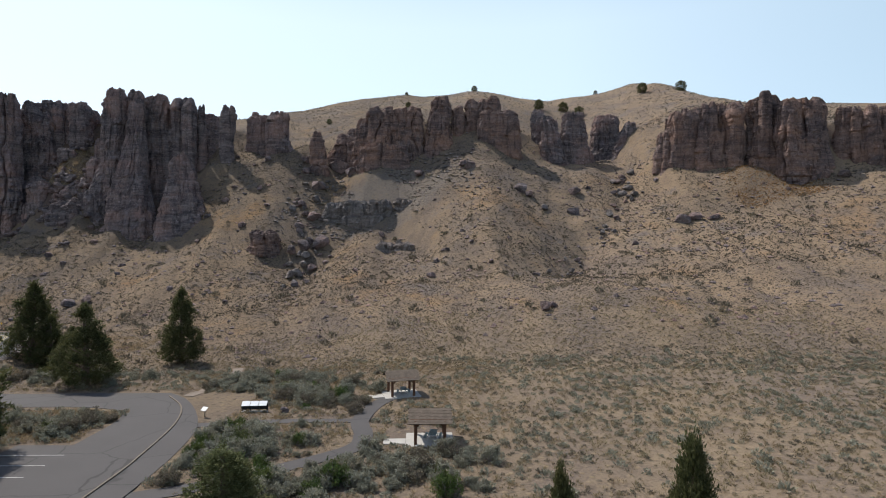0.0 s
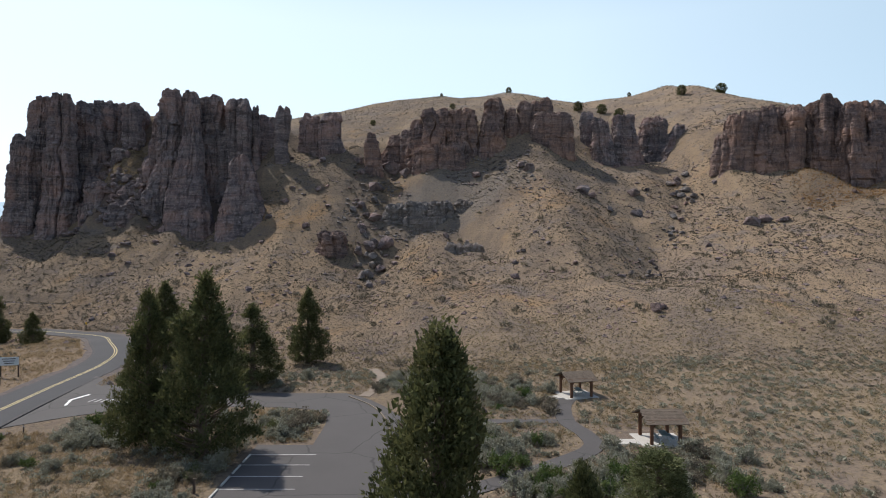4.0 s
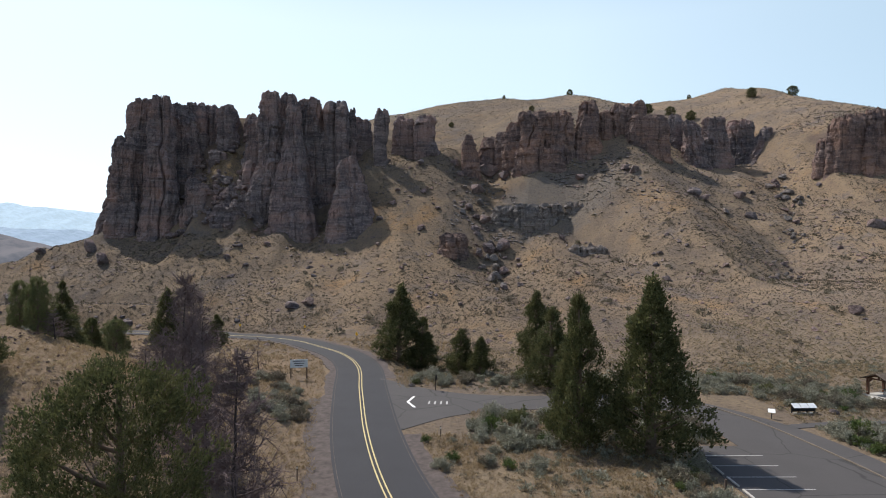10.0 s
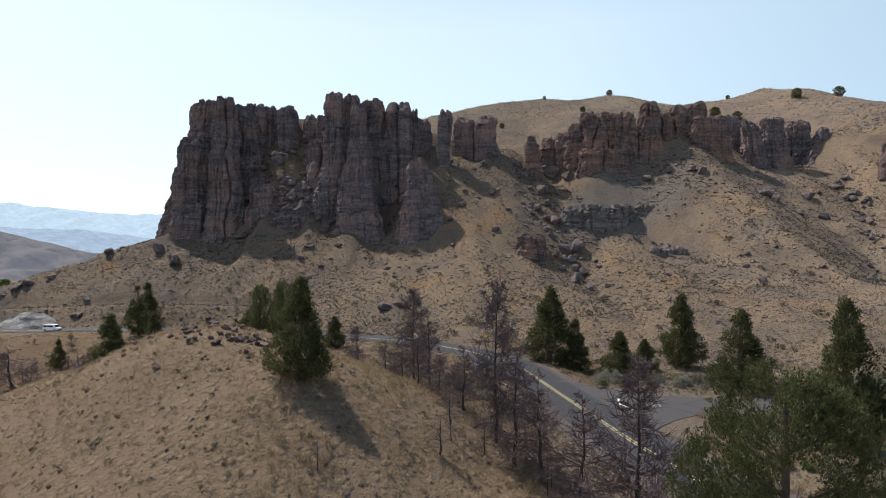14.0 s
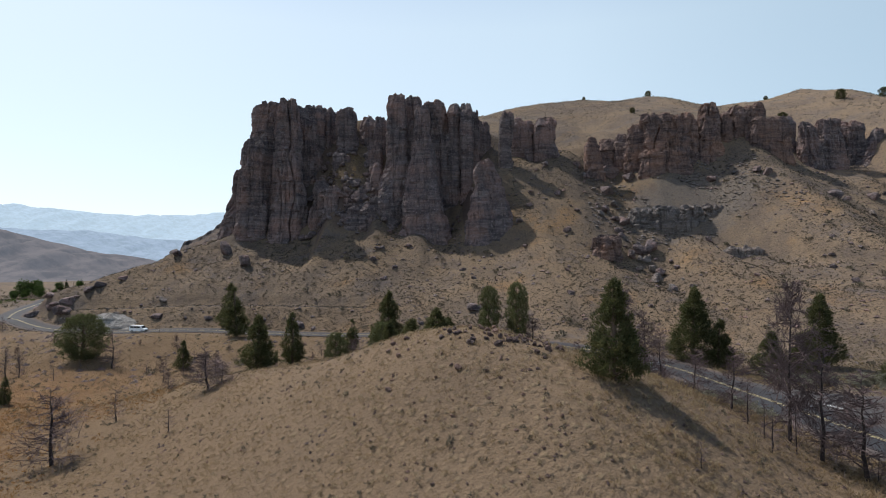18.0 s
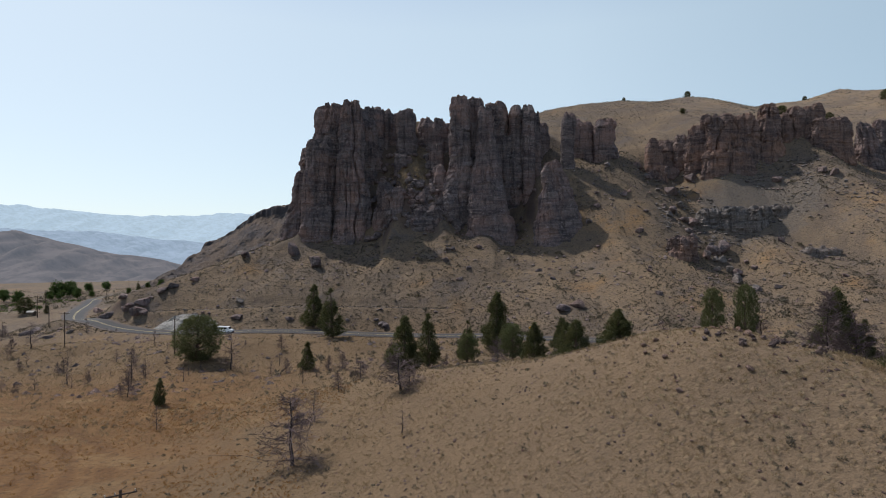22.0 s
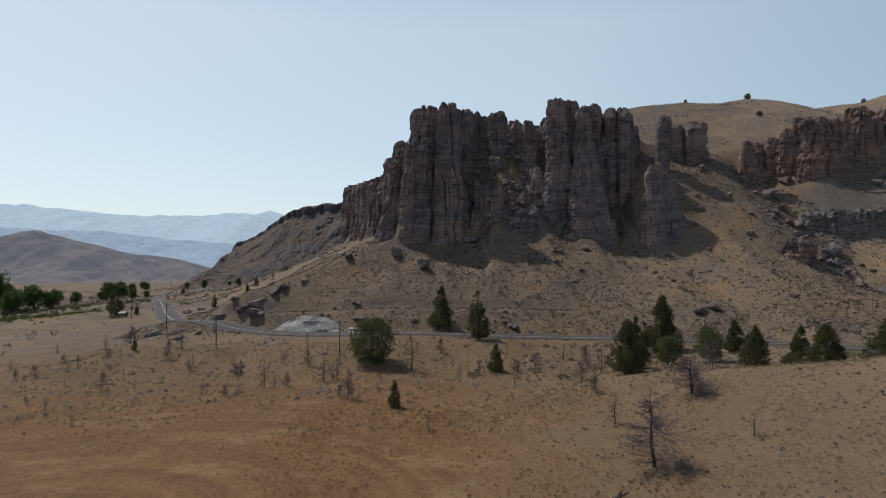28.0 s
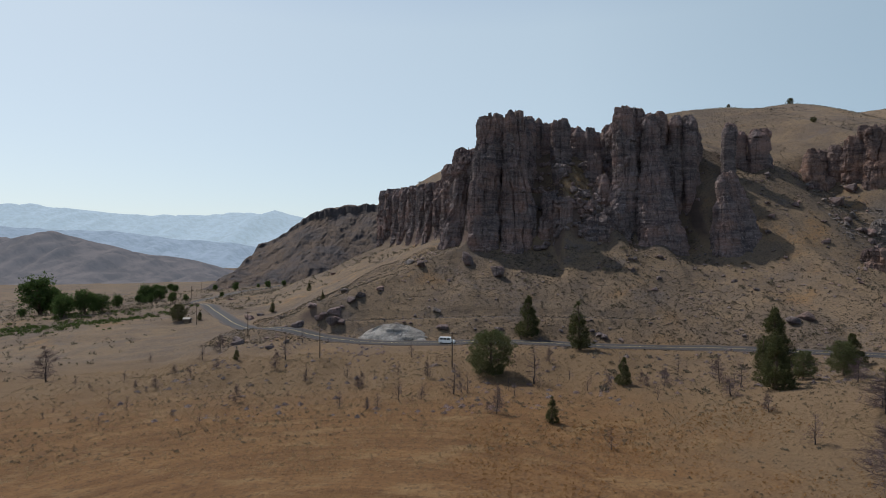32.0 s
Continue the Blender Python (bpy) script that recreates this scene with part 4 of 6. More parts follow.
GULLY = ((-46, 247, 10.3), (-51, 231, 7.5), (-39, 239, 6.8), (-49, 214, 6.7), (8, 224, 4.7), (29, 209, 6.5), (31, 207, 3.8), (50, 218, 5.9), (-10, 226, 4.9),
         (-22, 203, 3.4), (-54, 242, 5.0), (-48, 257, 5.3), (-49, 199, 6.2), (-43, 202, 7.4), (-44, 191, 5.0), (-39, 189, 2.9), (-2, 166, 2.4), (-3, 155, 2.9))
VALLEY = ((-224, 225, 5.7), (-239, 213, 3.7), (-250, 209, 5.8), (-247, 211, 4.8), (-255, 201, 7.0), (-261, 205, 5.2), (-255, 206, 5.8), (-259, 205, 4.1), (-252, 200, 4.0), (-307, 264, 7.4),
          (-306, 277, 4.8), (-269, 208, 5.8), (-265, 210, 5.0), (-163, 177, 3.8), (-165, 178, 2.9), (-143, 213, 3.1), (-141, 213, 2.8), (-139, 198, 2.6), (-196, 186, 3.2), (-213, 215, 2.3), (-365, 393, 4.7), (-284, 353, 4.7))
for x, y, w in GULLY:
    boulder(x, y, w * 1.1, w * 0.85, w * 0.8, "rock", "dark boulder in the gully", 0.15)
for x, y, w in VALLEY:
    boulder(x, y, w * 1.3, w * 0.9, w * 0.62, "rock", "dark boulder above the valley road", 0.28)
for k in range(34):     # the gully
    s = boulder_rng.random()
    x, y = -44 - 14 * s + boulder_rng.gauss(0, 3.2), 176 + 70 * s + boulder_rng.gauss(0, 3)
    w = boulder_rng.uniform(1.6, 5.2)
    boulder(x, y, w, w * 0.8, w * 0.75, "rock_grey" if k % 3 else "rock", "dark boulder in the gully")
for k in range(46):     # the gully below the saddle
    y = boulder_rng.uniform(156, 238)
    x = float(np.interp(y, (150, 160, 178, 195, 215, 236), (26, 34, 45, 58, 69, 74))) + boulder_rng.gauss(0, 2.6)
    w = boulder_rng.uniform(1.0, 3.4) * (0.7 + 0.6 * (y - 156) / 82)
    boulder(x, y, w * 1.2, w * 0.9, w * 0.7, "rock_grey" if k % 3 else "rock", "dark boulder in the gully", 0.2)
for k in range(26):     # the slope over the valley road
    x, y = boulder_rng.uniform(-300, -215), boulder_rng.uniform(176, 240)
    w = boulder_rng.uniform(1.2, 5.5)
    boulder(x, y, w * 1.3, w * 0.9, w * 0.55, "rock_grey" if k % 2 else "rock", "dark boulder above the valley road", 0.3)
for k in range(60):     # the open slopes
    x, y = boulder_rng.uniform(-180, 140), boulder_rng.uniform(150, 235)
    w = boulder_rng.uniform(0.8, 2.8)
    boulder(x, y, w * 1.2, w, w * 0.7, "rock", "dark boulder on the grassy slope")
blocks_in = []
for k in range(150):     # rubble in the alcove and its dark recess
    u = boulder_rng.random()
    blocks_in.append((-151 + boulder_rng.gauss(0, 8), 225 + 12 * u + boulder_rng.gauss(0, 1.5), boulder_rng.uniform(1.0, 4.2)))
    x, y = boulder_rng.uniform(-179, -144), boulder_rng.uniform(228, 256)
    if not (-165 < x < -155 and 236 < y < 248 and k % 4):
        blocks_in.append((x, y, boulder_rng.uniform(1.3, 4.6)))
rubble("alcove_rubble", blocks_in, "rock", "broken dark blocks heaped in the cliff's alcove", 0.15)
for k in range(24):     # below the pinnacle and the spires
    x, y = boulder_rng.uniform(-116, -70), boulder_rng.uniform(214, 246)
    w = boulder_rng.uniform(1.2, 4.0)
    boulder(x, y, w, w * 0.9, w * 0.8, "rock", "dark block fallen from the cliff", 0.15)
knoll_rocks = [(-117 + boulder_rng.gauss(0, 4), 54 + boulder_rng.gauss(0, 3), boulder_rng.uniform(0.25, 0.85)) for k in range(60)]
knoll_rocks += [(-111 + boulder_rng.gauss(0, 1.8), 53 + boulder_rng.gauss(0, 1.3), boulder_rng.uniform(0.25, 0.9)) for k in range(36)]
knoll_rocks += [(boulder_rng.uniform(-150, -96), boulder_rng.uniform(34, 66), boulder_rng.uniform(0.1, 0.38)) for k in range(240)]
rubble("knoll_rocks", knoll_rocks, "rock_red", "brown rocks strewn over the top of the knoll", 0.2)


def bank_mesh():
    """The pale cut bank beside the road: steep, scalloped, highest in the middle."""
    p = HIGHWAY_LINE[(HIGHWAY_LINE[:, 0] > -248) & (HIGHWAY_LINE[:, 0] < -221)]
    t = np.gradient(p[:, :2], axis=0)
    t /= np.linalg.norm(t, axis=1)[:, None]
    side = np.column_stack((t[:, 1], -t[:, 0]))
    u = np.linspace(0, 1, len(p))[None, :]
    v = np.linspace(0, 1, 16)[:, None]
    off = 5.2 + 5.0 * v + 1.3 * fractal(u * 9, v * 3, 0, 3, 4)
    z = p[None, :, 2] - 0.3 + (5.0 * np.sin(np.pi * u) ** 0.6 + 0.2) * v ** 0.8 + 0.4 * fractal(u * 14, v * 6, 0, 3, 6)
    x, y = p[None, :, 0] + side[None, :, 0] * off, p[None, :, 1] + side[None, :, 1] * off
    return quick_mesh("bank", np.stack((x, y, z), -1).reshape(-1, 3), grid_faces(16, len(p))[:, ::-1], True)


tagged(part("road_cut_bank", bank_mesh(), MAT["pale_rock"]), "pale grey ash bank cut beside the road", "bank", "", "structure")

# ---- roads and paths ----
def ribbon(line, offset_a, offset_b, lift, thick=0.25, start=0, stop=None, ragged=0.0):
    """A strip along a line, between two offsets to its right, with a skirt that goes into the ground."""
    p = np.array(line[start:stop])
    t = np.gradient(p[:, :2], axis=0)
    t /= np.linalg.norm(t, axis=1)[:, None]
    side = np.column_stack((t[:, 1], -t[:, 0]))
    rows = []
    far = offset_b if abs(offset_b) > abs(offset_a) else offset_a
    wander = ragged * (fractal(p[:, 0] / 3, p[:, 1] / 3, 0, 3, 7) + fractal(p[:, 0] / 17, p[:, 1] / 17, 0, 2, 8))[:, None]
    for off, drop in ((offset_a, thick), (offset_a, 0), (offset_b, 0), (offset_b, thick)):
        rows.append(np.column_stack((p[:, :2] + side * (off + wander * (off == far) * np.sign(off)), p[:, 2] + lift - drop)))
    return quick_mesh("strip", np.stack(rows).reshape(-1, 3), grid_faces(4, len(p))[:, ::-1])


highway = part("highway", ribbon(HIGHWAY_LINE, -3.75, 3.75, 0.012), MAT["asphalt"])
tagged(highway, "two-lane grey asphalt road curving below the cliffs", "road", "", "structure")
for a, b in ((-0.26, -0.13), (0.13, 0.26)):
    part("centre_line", ribbon(HIGHWAY_LINE, a, b, 0.018, 0.004), MAT["yellow"], highway, "yellow painted centre line")
for a in (-3.5, 3.44):
    part("edge_line", ribbon(HIGHWAY_LINE, a, a + 0.06, 0.018, 0.004), MAT["gravel"], highway, "thin worn white edge line")
south, north = HIGHWAY_LINE[HIGHWAY_LINE[:, 1] < 58], HIGHWAY_LINE[HIGHWAY_LINE[:, 1] > 83]
for line, a, b in ((HIGHWAY_LINE, -4.9, -3.7), (south, 3.7, 4.9), (north, 3.7, 4.9)):
    shoulder = part("road_shoulder", ribbon(line, a, b, -0.03, 0.3, 0, None, 0.9), MAT["gravel"])
    tagged(shoulder, "grey-brown gravel shoulder beside the road", "shoulder", "", "structure")
along = HIGHWAY_LINE[:, 1]
turnout = ribbon(HIGHWAY_LINE[(along > 26) & (along < 74)], -6.3, -3.72, -0.02, 0.35, 0, None, 1.3)
tagged(part("road_turnout", turnout, MAT["gravel"]), "reddish-brown gravel turnout beside the road", "shoulder", "", "structure")
corner = ribbon(HIGHWAY_LINE[(along > 22) & (along < 57)], 3.72, 5.6, -0.02, 0.35, 0, None, 1.0)
tagged(part("road_turnout", corner, MAT["gravel"]), "brown gravel corner beside the junction", "shoulder", "", "structure")
for name, line, half, mat, label in (("footpath", FOOTPATH_LINE, 1.0, "asphalt_old", "worn grey asphalt footpath to the shelters"),
                                     ("panel_path", PANEL_LINE, 0.7, "asphalt_old", "narrow grey path past the display panels"),
                                     ("trail", TRAIL_LINE, 0.75, "pale_gravel", "pale gravel trail into the brush"),
                                     ("dirt_track", TRACK_LINE, 0.9, "gravel", "faint dirt track along the slope")):
    tagged(part(name, ribbon(line, -half, half, -0.06), MAT[mat]), label, "path", "", "structure")


def slab(outline, z, thick):
    bm = bmesh.new()
    top = [bm.verts.new((x, y, z)) for x, y in outline]
    low = [bm.verts.new((x, y, z - thick)) for x, y in outline]
    bm.faces.new(top)
    n = len(outline)
    for k in range(n):
        bm.faces.new((top[k], low[k], low[(k + 1) % n], top[(k + 1) % n]))
    bmesh.ops.recalc_face_normals(bm, faces=bm.faces)
    bmesh.ops.triangulate(bm, faces=bm.faces)
    return bm


east_edge = flow(((-24.4, 12), (-24.5, 44), (-25.0, 54), (-26.4, 61), (-29.5, 67.5), (-33, 72.5), (-36, 75)), 1.5)
north_edge = flow(((-36, 75), (-46, 74.8), (-58, 74.6), (-67, 77.5), (-74.6, 84)), 2)
south_edge = flow(((-70.6, 58.5), (-64, 65), (-57, 67.6), (-46, 68.4), (-39, 67.2), (-36.2, 63.5), (-35.8, 55)), 1.5)
outline = [(-41.2, 12)] + [tuple(p) for p in east_edge] + [tuple(p) for p in north_edge[1:]] + [tuple(p) for p in south_edge] + [(-41.2, 55)]
lot_mesh = slab(outline, -0.005, 0.3)
for v in lot_mesh.verts:        # it climbs to meet the road
    v.co.z += 0.17 * float(step(-60, -73, v.co.x))
parking_lot = part("parking_lot", lot_mesh, MAT["asphalt_old"])
tagged(parking_lot, "worn grey asphalt entrance road and parking lot", "parking lot", "", "structure")


def strip_box(name, a, b, width, tall, z, mat, parent=None, label=""):
    """A long bar from a to b with bevelled edges."""
    a, b = Vector((*a, z)), Vector((*b, z))
    length = (b - a).length
    bm = bmesh.new()
    bmesh.ops.create_cube(bm, size=1)
    bmesh.ops.scale(bm, vec=(length, width, tall), verts=bm.verts)
    if tall > 0.03:
        bmesh.ops.bevel(bm, geom=bm.edges[:], offset=min(width, tall) * 0.2, segments=1, affect='EDGES')
    mid = (a + b) / 2
    return part(name, bm, mat, parent, label, pose(mid.x, mid.y, z + tall / 2, 0, 0, math.degrees(math.atan2((b - a).y, (b - a).x))))


for k in range(8):
    y = 52.3 - 2.55 * k
    strip_box("stall_line", (-40.9, y), (-34.9, y + 0.05), 0.1, 0.006, 0.0, MAT["worn_white"], parking_lot, "white painted stall line")
for k in range(8):
    y = 51.2 - 2.55 * k
    tagged(strip_box("wheel_stop", (-40.95, y - 0.95), (-40.95, y + 0.95), 0.18, 0.14, -0.01, MAT["concrete"]), "pale concrete wheel stop at the head of a stall", "wheel stop", "wheel stops along the lot")
strip_box("stop_line", (-69.7, 70.7), (-69.0, 73.4), 0.3, 0.03, 0.125, MAT["white"], parking_lot, "white painted stop line")
strip_box("stop_line", (-69.7, 70.7), (-68.7, 68.2), 0.3, 0.03, 0.125, MAT["white"], parking_lot, "white painted turn mark")
for k in range(4):
    strip_box("road_mark", (-67.0 + k * 0.75, 69.9), (-66.9 + k * 0.75, 71.3), 0.2, 0.03, 0.09 - 0.015 * k, MAT["worn_white"], parking_lot, "worn white road marking")
kerb_way = flow(((-27.3, 12), (-27.4, 44), (-27.9, 53), (-29.2, 62), (-31.6, 68.5), (-35.3, 73.3)), 0.9)
kerb_line = np.column_stack((kerb_way, np.zeros(len(kerb_way))))
kerb = part("kerb", ribbon(kerb_line, -0.08, 0.08, 0.1, 0.16), MAT["kerb_yellow"])
tagged(kerb, "worn yellow-painted asphalt kerb beside the walkway", "kerb", "", "structure")

# ---- trees and brush ----
def tube(path, radii, sides=6):
    """Vertices and faces of a tapering tube."""
    p = np.array(path, float)
    t = np.gradient(p, axis=0)
    t /= np.linalg.norm(t, axis=1)[:, None] + 1e-9
    ref = np.where(np.abs(t[:, 2:3]) > 0.9, (1.0, 0, 0), (0, 0, 1.0))
    u = np.cross(t, ref)
    u /= np.linalg.norm(u, axis=1)[:, None] + 1e-9
    w = np.cross(t, u)
    a = np.linspace(0, 2 * np.pi, sides, endpoint=False)
    r = np.asarray(radii)[:, None, None]
    v = p[:, None, :] + r * (np.cos(a)[None, :, None] * u[:, None, :] + np.sin(a)[None, :, None] * w[:, None, :])
    return v.reshape(-1, 3), grid_faces(len(p), sides, True)


def join(pieces):
    vs, fs, n = [], [], 0
    for v, f in pieces:
        vs.append(v)
        fs.append(np.asarray(f) + n)
        n += len(v)
    return np.concatenate(vs), np.concatenate(fs)


def blades(centres, size, per, rng, flat=0.0):
    """Small leaf triangles, per of them round each centre."""
    c = np.repeat(centres, per, 0)
    n = len(c)
    s = np.repeat(size, per) if np.ndim(size) else np.full(n, size)
    c = c + rng.normal(0, 1, (n, 3)) * s[:, None] * 0.7
    a = rng.normal(0, 1, (n, 3))
    a[:, 2] = np.abs(a[:, 2]) * (1 - flat) + 0.3
    a /= np.linalg.norm(a, axis=1)[:, None]
    b = np.cross(a, rng.normal(0, 1, (n, 3)))
    b /= np.linalg.norm(b, axis=1)[:, None] + 1e-9
    s = s[:, None] * rng.uniform(0.7, 1.4, (n, 1))
    v = np.stack((c - b * s * 0.42, c + b * s * 0.42, c + a * s * 1.25), 1).reshape(-1, 3)
    return v, np.arange(3 * n).reshape(-1, 3)


def sprays(centres, ways, size, per, rng):
    """Small scaly sprays of leaf, per of them round each centre, that point along its way."""
    c, a, s = np.repeat(centres, per, 0), np.repeat(ways, per, 0), np.repeat(size, per)
    n = len(c)
    c = c + rng.normal(0, 1, (n, 3)) * s[:, None] * 0.9
    a = a + rng.normal(0, 0.5, (n, 3))
    a /= np.linalg.norm(a, axis=1)[:, None]
    b = np.cross(a, rng.normal(0, 1, (n, 3)))
    b /= np.linalg.norm(b, axis=1)[:, None] + 1e-9
    s = s[:, None] * rng.uniform(0.6, 1.4, (n, 1))
    v = np.stack((c - b * s * 0.36, c + b * s * 0.36, c + a * s * 1.2), 1).reshape(-1, 3)
    return v, np.arange(3 * n).reshape(-1, 3)


def crown_reach(form, h):
    """How far the crown reaches from the trunk at h, from 0 at its foot to 1 at its tip."""
    low = np.minimum(1, (h + 0.03) / 0.15) ** 0.5
    if form == "cone":
        return 2.75 * (1 - h) ** 0.74 * low + 0.06
    if form == "spire":
        return 1.95 * (1 - h) ** 0.74 * low + 0.06
    if form == "open":
        return 3.3 * np.sqrt(np.maximum(0.02, 1 - ((h - 0.42) / 0.6) ** 2))
    return 3.6 * np.sqrt(np.maximum(0.02, 1 - ((h - 0.45) / 0.57) ** 2))


def juniper(seed, form, material, label, fine=1.0):
    """A juniper 10 m high: form 'cone', 'round', 'spire' or 'open'."""
    rng = np.random.default_rng(seed)
    root = thing("juniper_tree", (0, 0, -500), label, "tree")
    zs = np.linspace(0, 9.3, 12)
    lean = rng.normal(0, 0.05, (12, 2)).cumsum(0)
    pieces = [tube(np.column_stack((lean, zs)), 0.3 * (1 - zs / 9.8) ** 0.8 + 0.03, 8)]
    foot = {"cone": 0.5, "spire": 0.45, "open": 1.1, "round": 0.5}[form]
    for k in range(44):
        h = rng.uniform(0.02, 0.92)
        a = rng.uniform(0, 2 * math.pi)
        reach = float(crown_reach(form, h)) * rng.uniform(0.6, 0.95)
        z0 = max(0.4, foot + h * (9.9 - foot) - reach * 0.45)
        base = np.array((np.interp(z0, zs, lean[:, 0]), np.interp(z0, zs, lean[:, 1]), z0))
        u = np.linspace(0, 1, 5)[:, None]
        line = base + u * np.array((math.cos(a), math.sin(a), 0.3)) * reach + np.array((0, 0, 1)) * u ** 2 * reach * 0.25
        pieces.append(tube(line, np.linspace(0.07, 0.015, 5) * (0.6 + reach / 3), 4))
    part("trunk", quick_mesh("trunk", *join(pieces), True), MAT["bark"], root)
    count = int({"cone": 3000, "spire": 2300, "round": 3600, "open": 3300}[form] / fine ** 1.4)
    h = rng.uniform(0, 1, count)
    h = h[rng.uniform(0, 1, count) < crown_reach(form, h) / 3.0 + 0.12]
    a = rng.uniform(0, 2 * np.pi, len(h))
    lumpy = {"cone": 0.85, "spire": 0.8, "round": 0.7, "open": 0.8}[form]
    lump = 1 + lumpy * fractal(np.cos(a) * 1.9 + seed, np.sin(a) * 1.9, h * 8, 3, seed)
    q = 1 - 0.6 * rng.uniform(0, 1, len(h)) ** 2.0
    r = crown_reach(form, h) * lump * q
    z = foot + h * (9.9 - foot) + rng.normal(0, 0.12, len(h))
    c = np.column_stack((np.cos(a) * r + np.interp(z, zs, lean[:, 0]), np.sin(a) * r + np.interp(z, zs, lean[:, 1]), z))
    full = fractal(c[:, 0] * 0.8 + seed, c[:, 1] * 0.8, c[:, 2] * 0.8, 2, seed + 4) > {"cone": -0.22, "spire": -0.24, "round": -0.2, "open": -0.1}[form]
    c, a = c[full], a[full]
    ways = np.column_stack((np.cos(a) * 0.6, np.sin(a) * 0.6, np.full(len(a), 0.85)))
    size = rng.uniform(0.09, 0.19, len(c)) * fine ** 0.75
    part("crown", quick_mesh("crown", *sprays(c, ways, size, 16, rng)), material, root)
    return root


def snag(seed, tall, label, material, broom):
    """A burnt, leafless tree; broom: how full of twigs it is."""
    rng = np.random.default_rng(seed)
    root = thing("dead_tree", (0, 0, -500), label, "dead tree")
    zs = np.linspace(0, tall, 9)
    lean = rng.normal(0, 0.02 * tall, (9, 2)).cumsum(0) * 0.5
    lean[0] = 0
    trunk = np.column_stack((lean, zs))
    part("trunk", quick_mesh("trunk", *tube(trunk, 0.032 * tall ** 0.75 * (1.05 - zs / tall), 7), True), MAT["char"], root, "blackened trunk")
    pieces = []
    for k in range(int(18 + 44 * broom)):
        h = rng.uniform(0.08, 0.97)
        a = rng.uniform(0, 2 * math.pi)
        reach = tall * (0.34 * (1 - h) + 0.05) * rng.uniform(0.5, 1.2)
        z0 = h * tall
        base = np.array((np.interp(z0, zs, lean[:, 0]), np.interp(z0, zs, lean[:, 1]), z0))
        way = np.array((math.cos(a), math.sin(a), rng.uniform(-0.05, 0.6)))
        s = np.linspace(0, 1, 5)[:, None]
        line = base + s * way * reach + rng.normal(0, 0.05 * reach, (5, 3)) * s + np.array((0, 0, 1)) * s ** 2 * reach * rng.uniform(-0.25, 0.3)
        pieces.append(tube(line, np.linspace(0.012, 0.003, 5) * tall ** 0.6 * 1.3, 3))
        for _ in range(int(3 + 7 * broom)):
            u = rng.uniform(0.25, 1.0)
            b = np.array([np.interp(u, s[:, 0], line[:, i]) for i in range(3)])
            tw = way * 0.6 + rng.normal(0, 0.7, 3)
            end = b + tw * reach * 0.33 * rng.uniform(0.5, 1.2)
            mid = (b + end) / 2 + rng.normal(0, 0.04 * reach, 3)
            pieces.append(tube((b, mid, end), np.array((0.005, 0.004, 0.002)) * tall ** 0.6 * 1.3, 3))
            if broom > 0.7:
                for _ in range(2):
                    e2 = mid + (tw + rng.normal(0, 0.9, 3)) * reach * 0.2
                    pieces.append(tube((mid, (mid + e2) / 2 + rng.normal(0, 0.02, 3), e2), np.array((0.003, 0.0025, 0.0015)) * tall ** 0.6 * 1.3, 3))
    part("bare_crown", quick_mesh("bare_crown", *join(pieces)), material, root)
    return root


def plant(model, x, y, tall, wide, turn, sink=0.15, label="", unit=10.0):
    z = float(height(np.array(x), np.array(y)))
    ob = copy_thing(model, pose(x, y, z - sink, 0, 0, turn) @ Matrix.Diagonal((wide, wide, tall / unit, 1)))
    return tagged(ob, label)


def discard(model):
    for o in (*model.children_recursive, model):
        bpy.data.objects.remove(o)


cones = [juniper(s, "cone", MAT["juniper"], "dark green juniper tree with a pointed crown") for s in (11, 12, 13)]
spires = [juniper(s, "spire", MAT["juniper"], "slender dark green juniper tree") for s in (21, 22)]
near = [juniper(s, "cone", MAT["juniper"], "dark green juniper tree beside the lot", 0.36) for s in (14, 15)]
rounds = [juniper(31, "round", MAT["juniper_light"], "broad round-crowned green juniper tree", 0.65), juniper(32, "round", MAT["juniper"], "dense dark round juniper tree")]
opens = [juniper(35, "open", MAT["juniper_light"], "airy pale green juniper"), juniper(36, "open", MAT["juniper"], "open-crowned green juniper", 0.42)]
young = juniper(33, "cone", MAT["juniper_light"], "bushy light green juniper", 0.42)
turns = random.Random(5)

# x, y, height, crown width
BY_THE_LOT = ((-51.5, 55, 15.4, 6.8), (-45.6, 52.6, 16.8, 9), (-49.7, 79.6, 11.6, 8.2), (-48, 104, 14, 7.6), (-73, 101, 14, 9), (-69, 100, 9.5, 6), (-62.3, 95, 8, 6), (-58.8, 92, 6.6, 5))
ALONG_THE_ROAD = ((-132.2, 137, 15, 8.4), (-176.3, 156, 14, 6.8), (-187.5, 182, 14, 8), (-152.7, 101, 10.4, 6.6), (-148.3, 109, 10.6, 4.8), (-139.8, 128, 8.4, 4),
                  (-117, 130, 7.8, 5.4), (-128.6, 101, 7.8, 5.4), (-124.5, 94.5, 7.8, 4.6), (-124, 88, 7.6, 6.4), (-119.5, 79.5, 7.6, 7), (-175.2, 121, 6.4, 3.6))
PALE_BEHIND_KNOLL = ((-131, 113.5, 7.4, 4.6), (-140.4, 112, 6, 3.8), (-113.6, 63.5, 5.8, 2.1), (-110.5, 62, 6.4, 2.2))
NEAR_THE_LENS = ((-23.2, 14.5, 17.2, 8.6), (-18.6, 17, 12.6, 5.6), (6.6, 15, 14.2, 4.2), (3.2, 14.7, 13.5, 3.4))
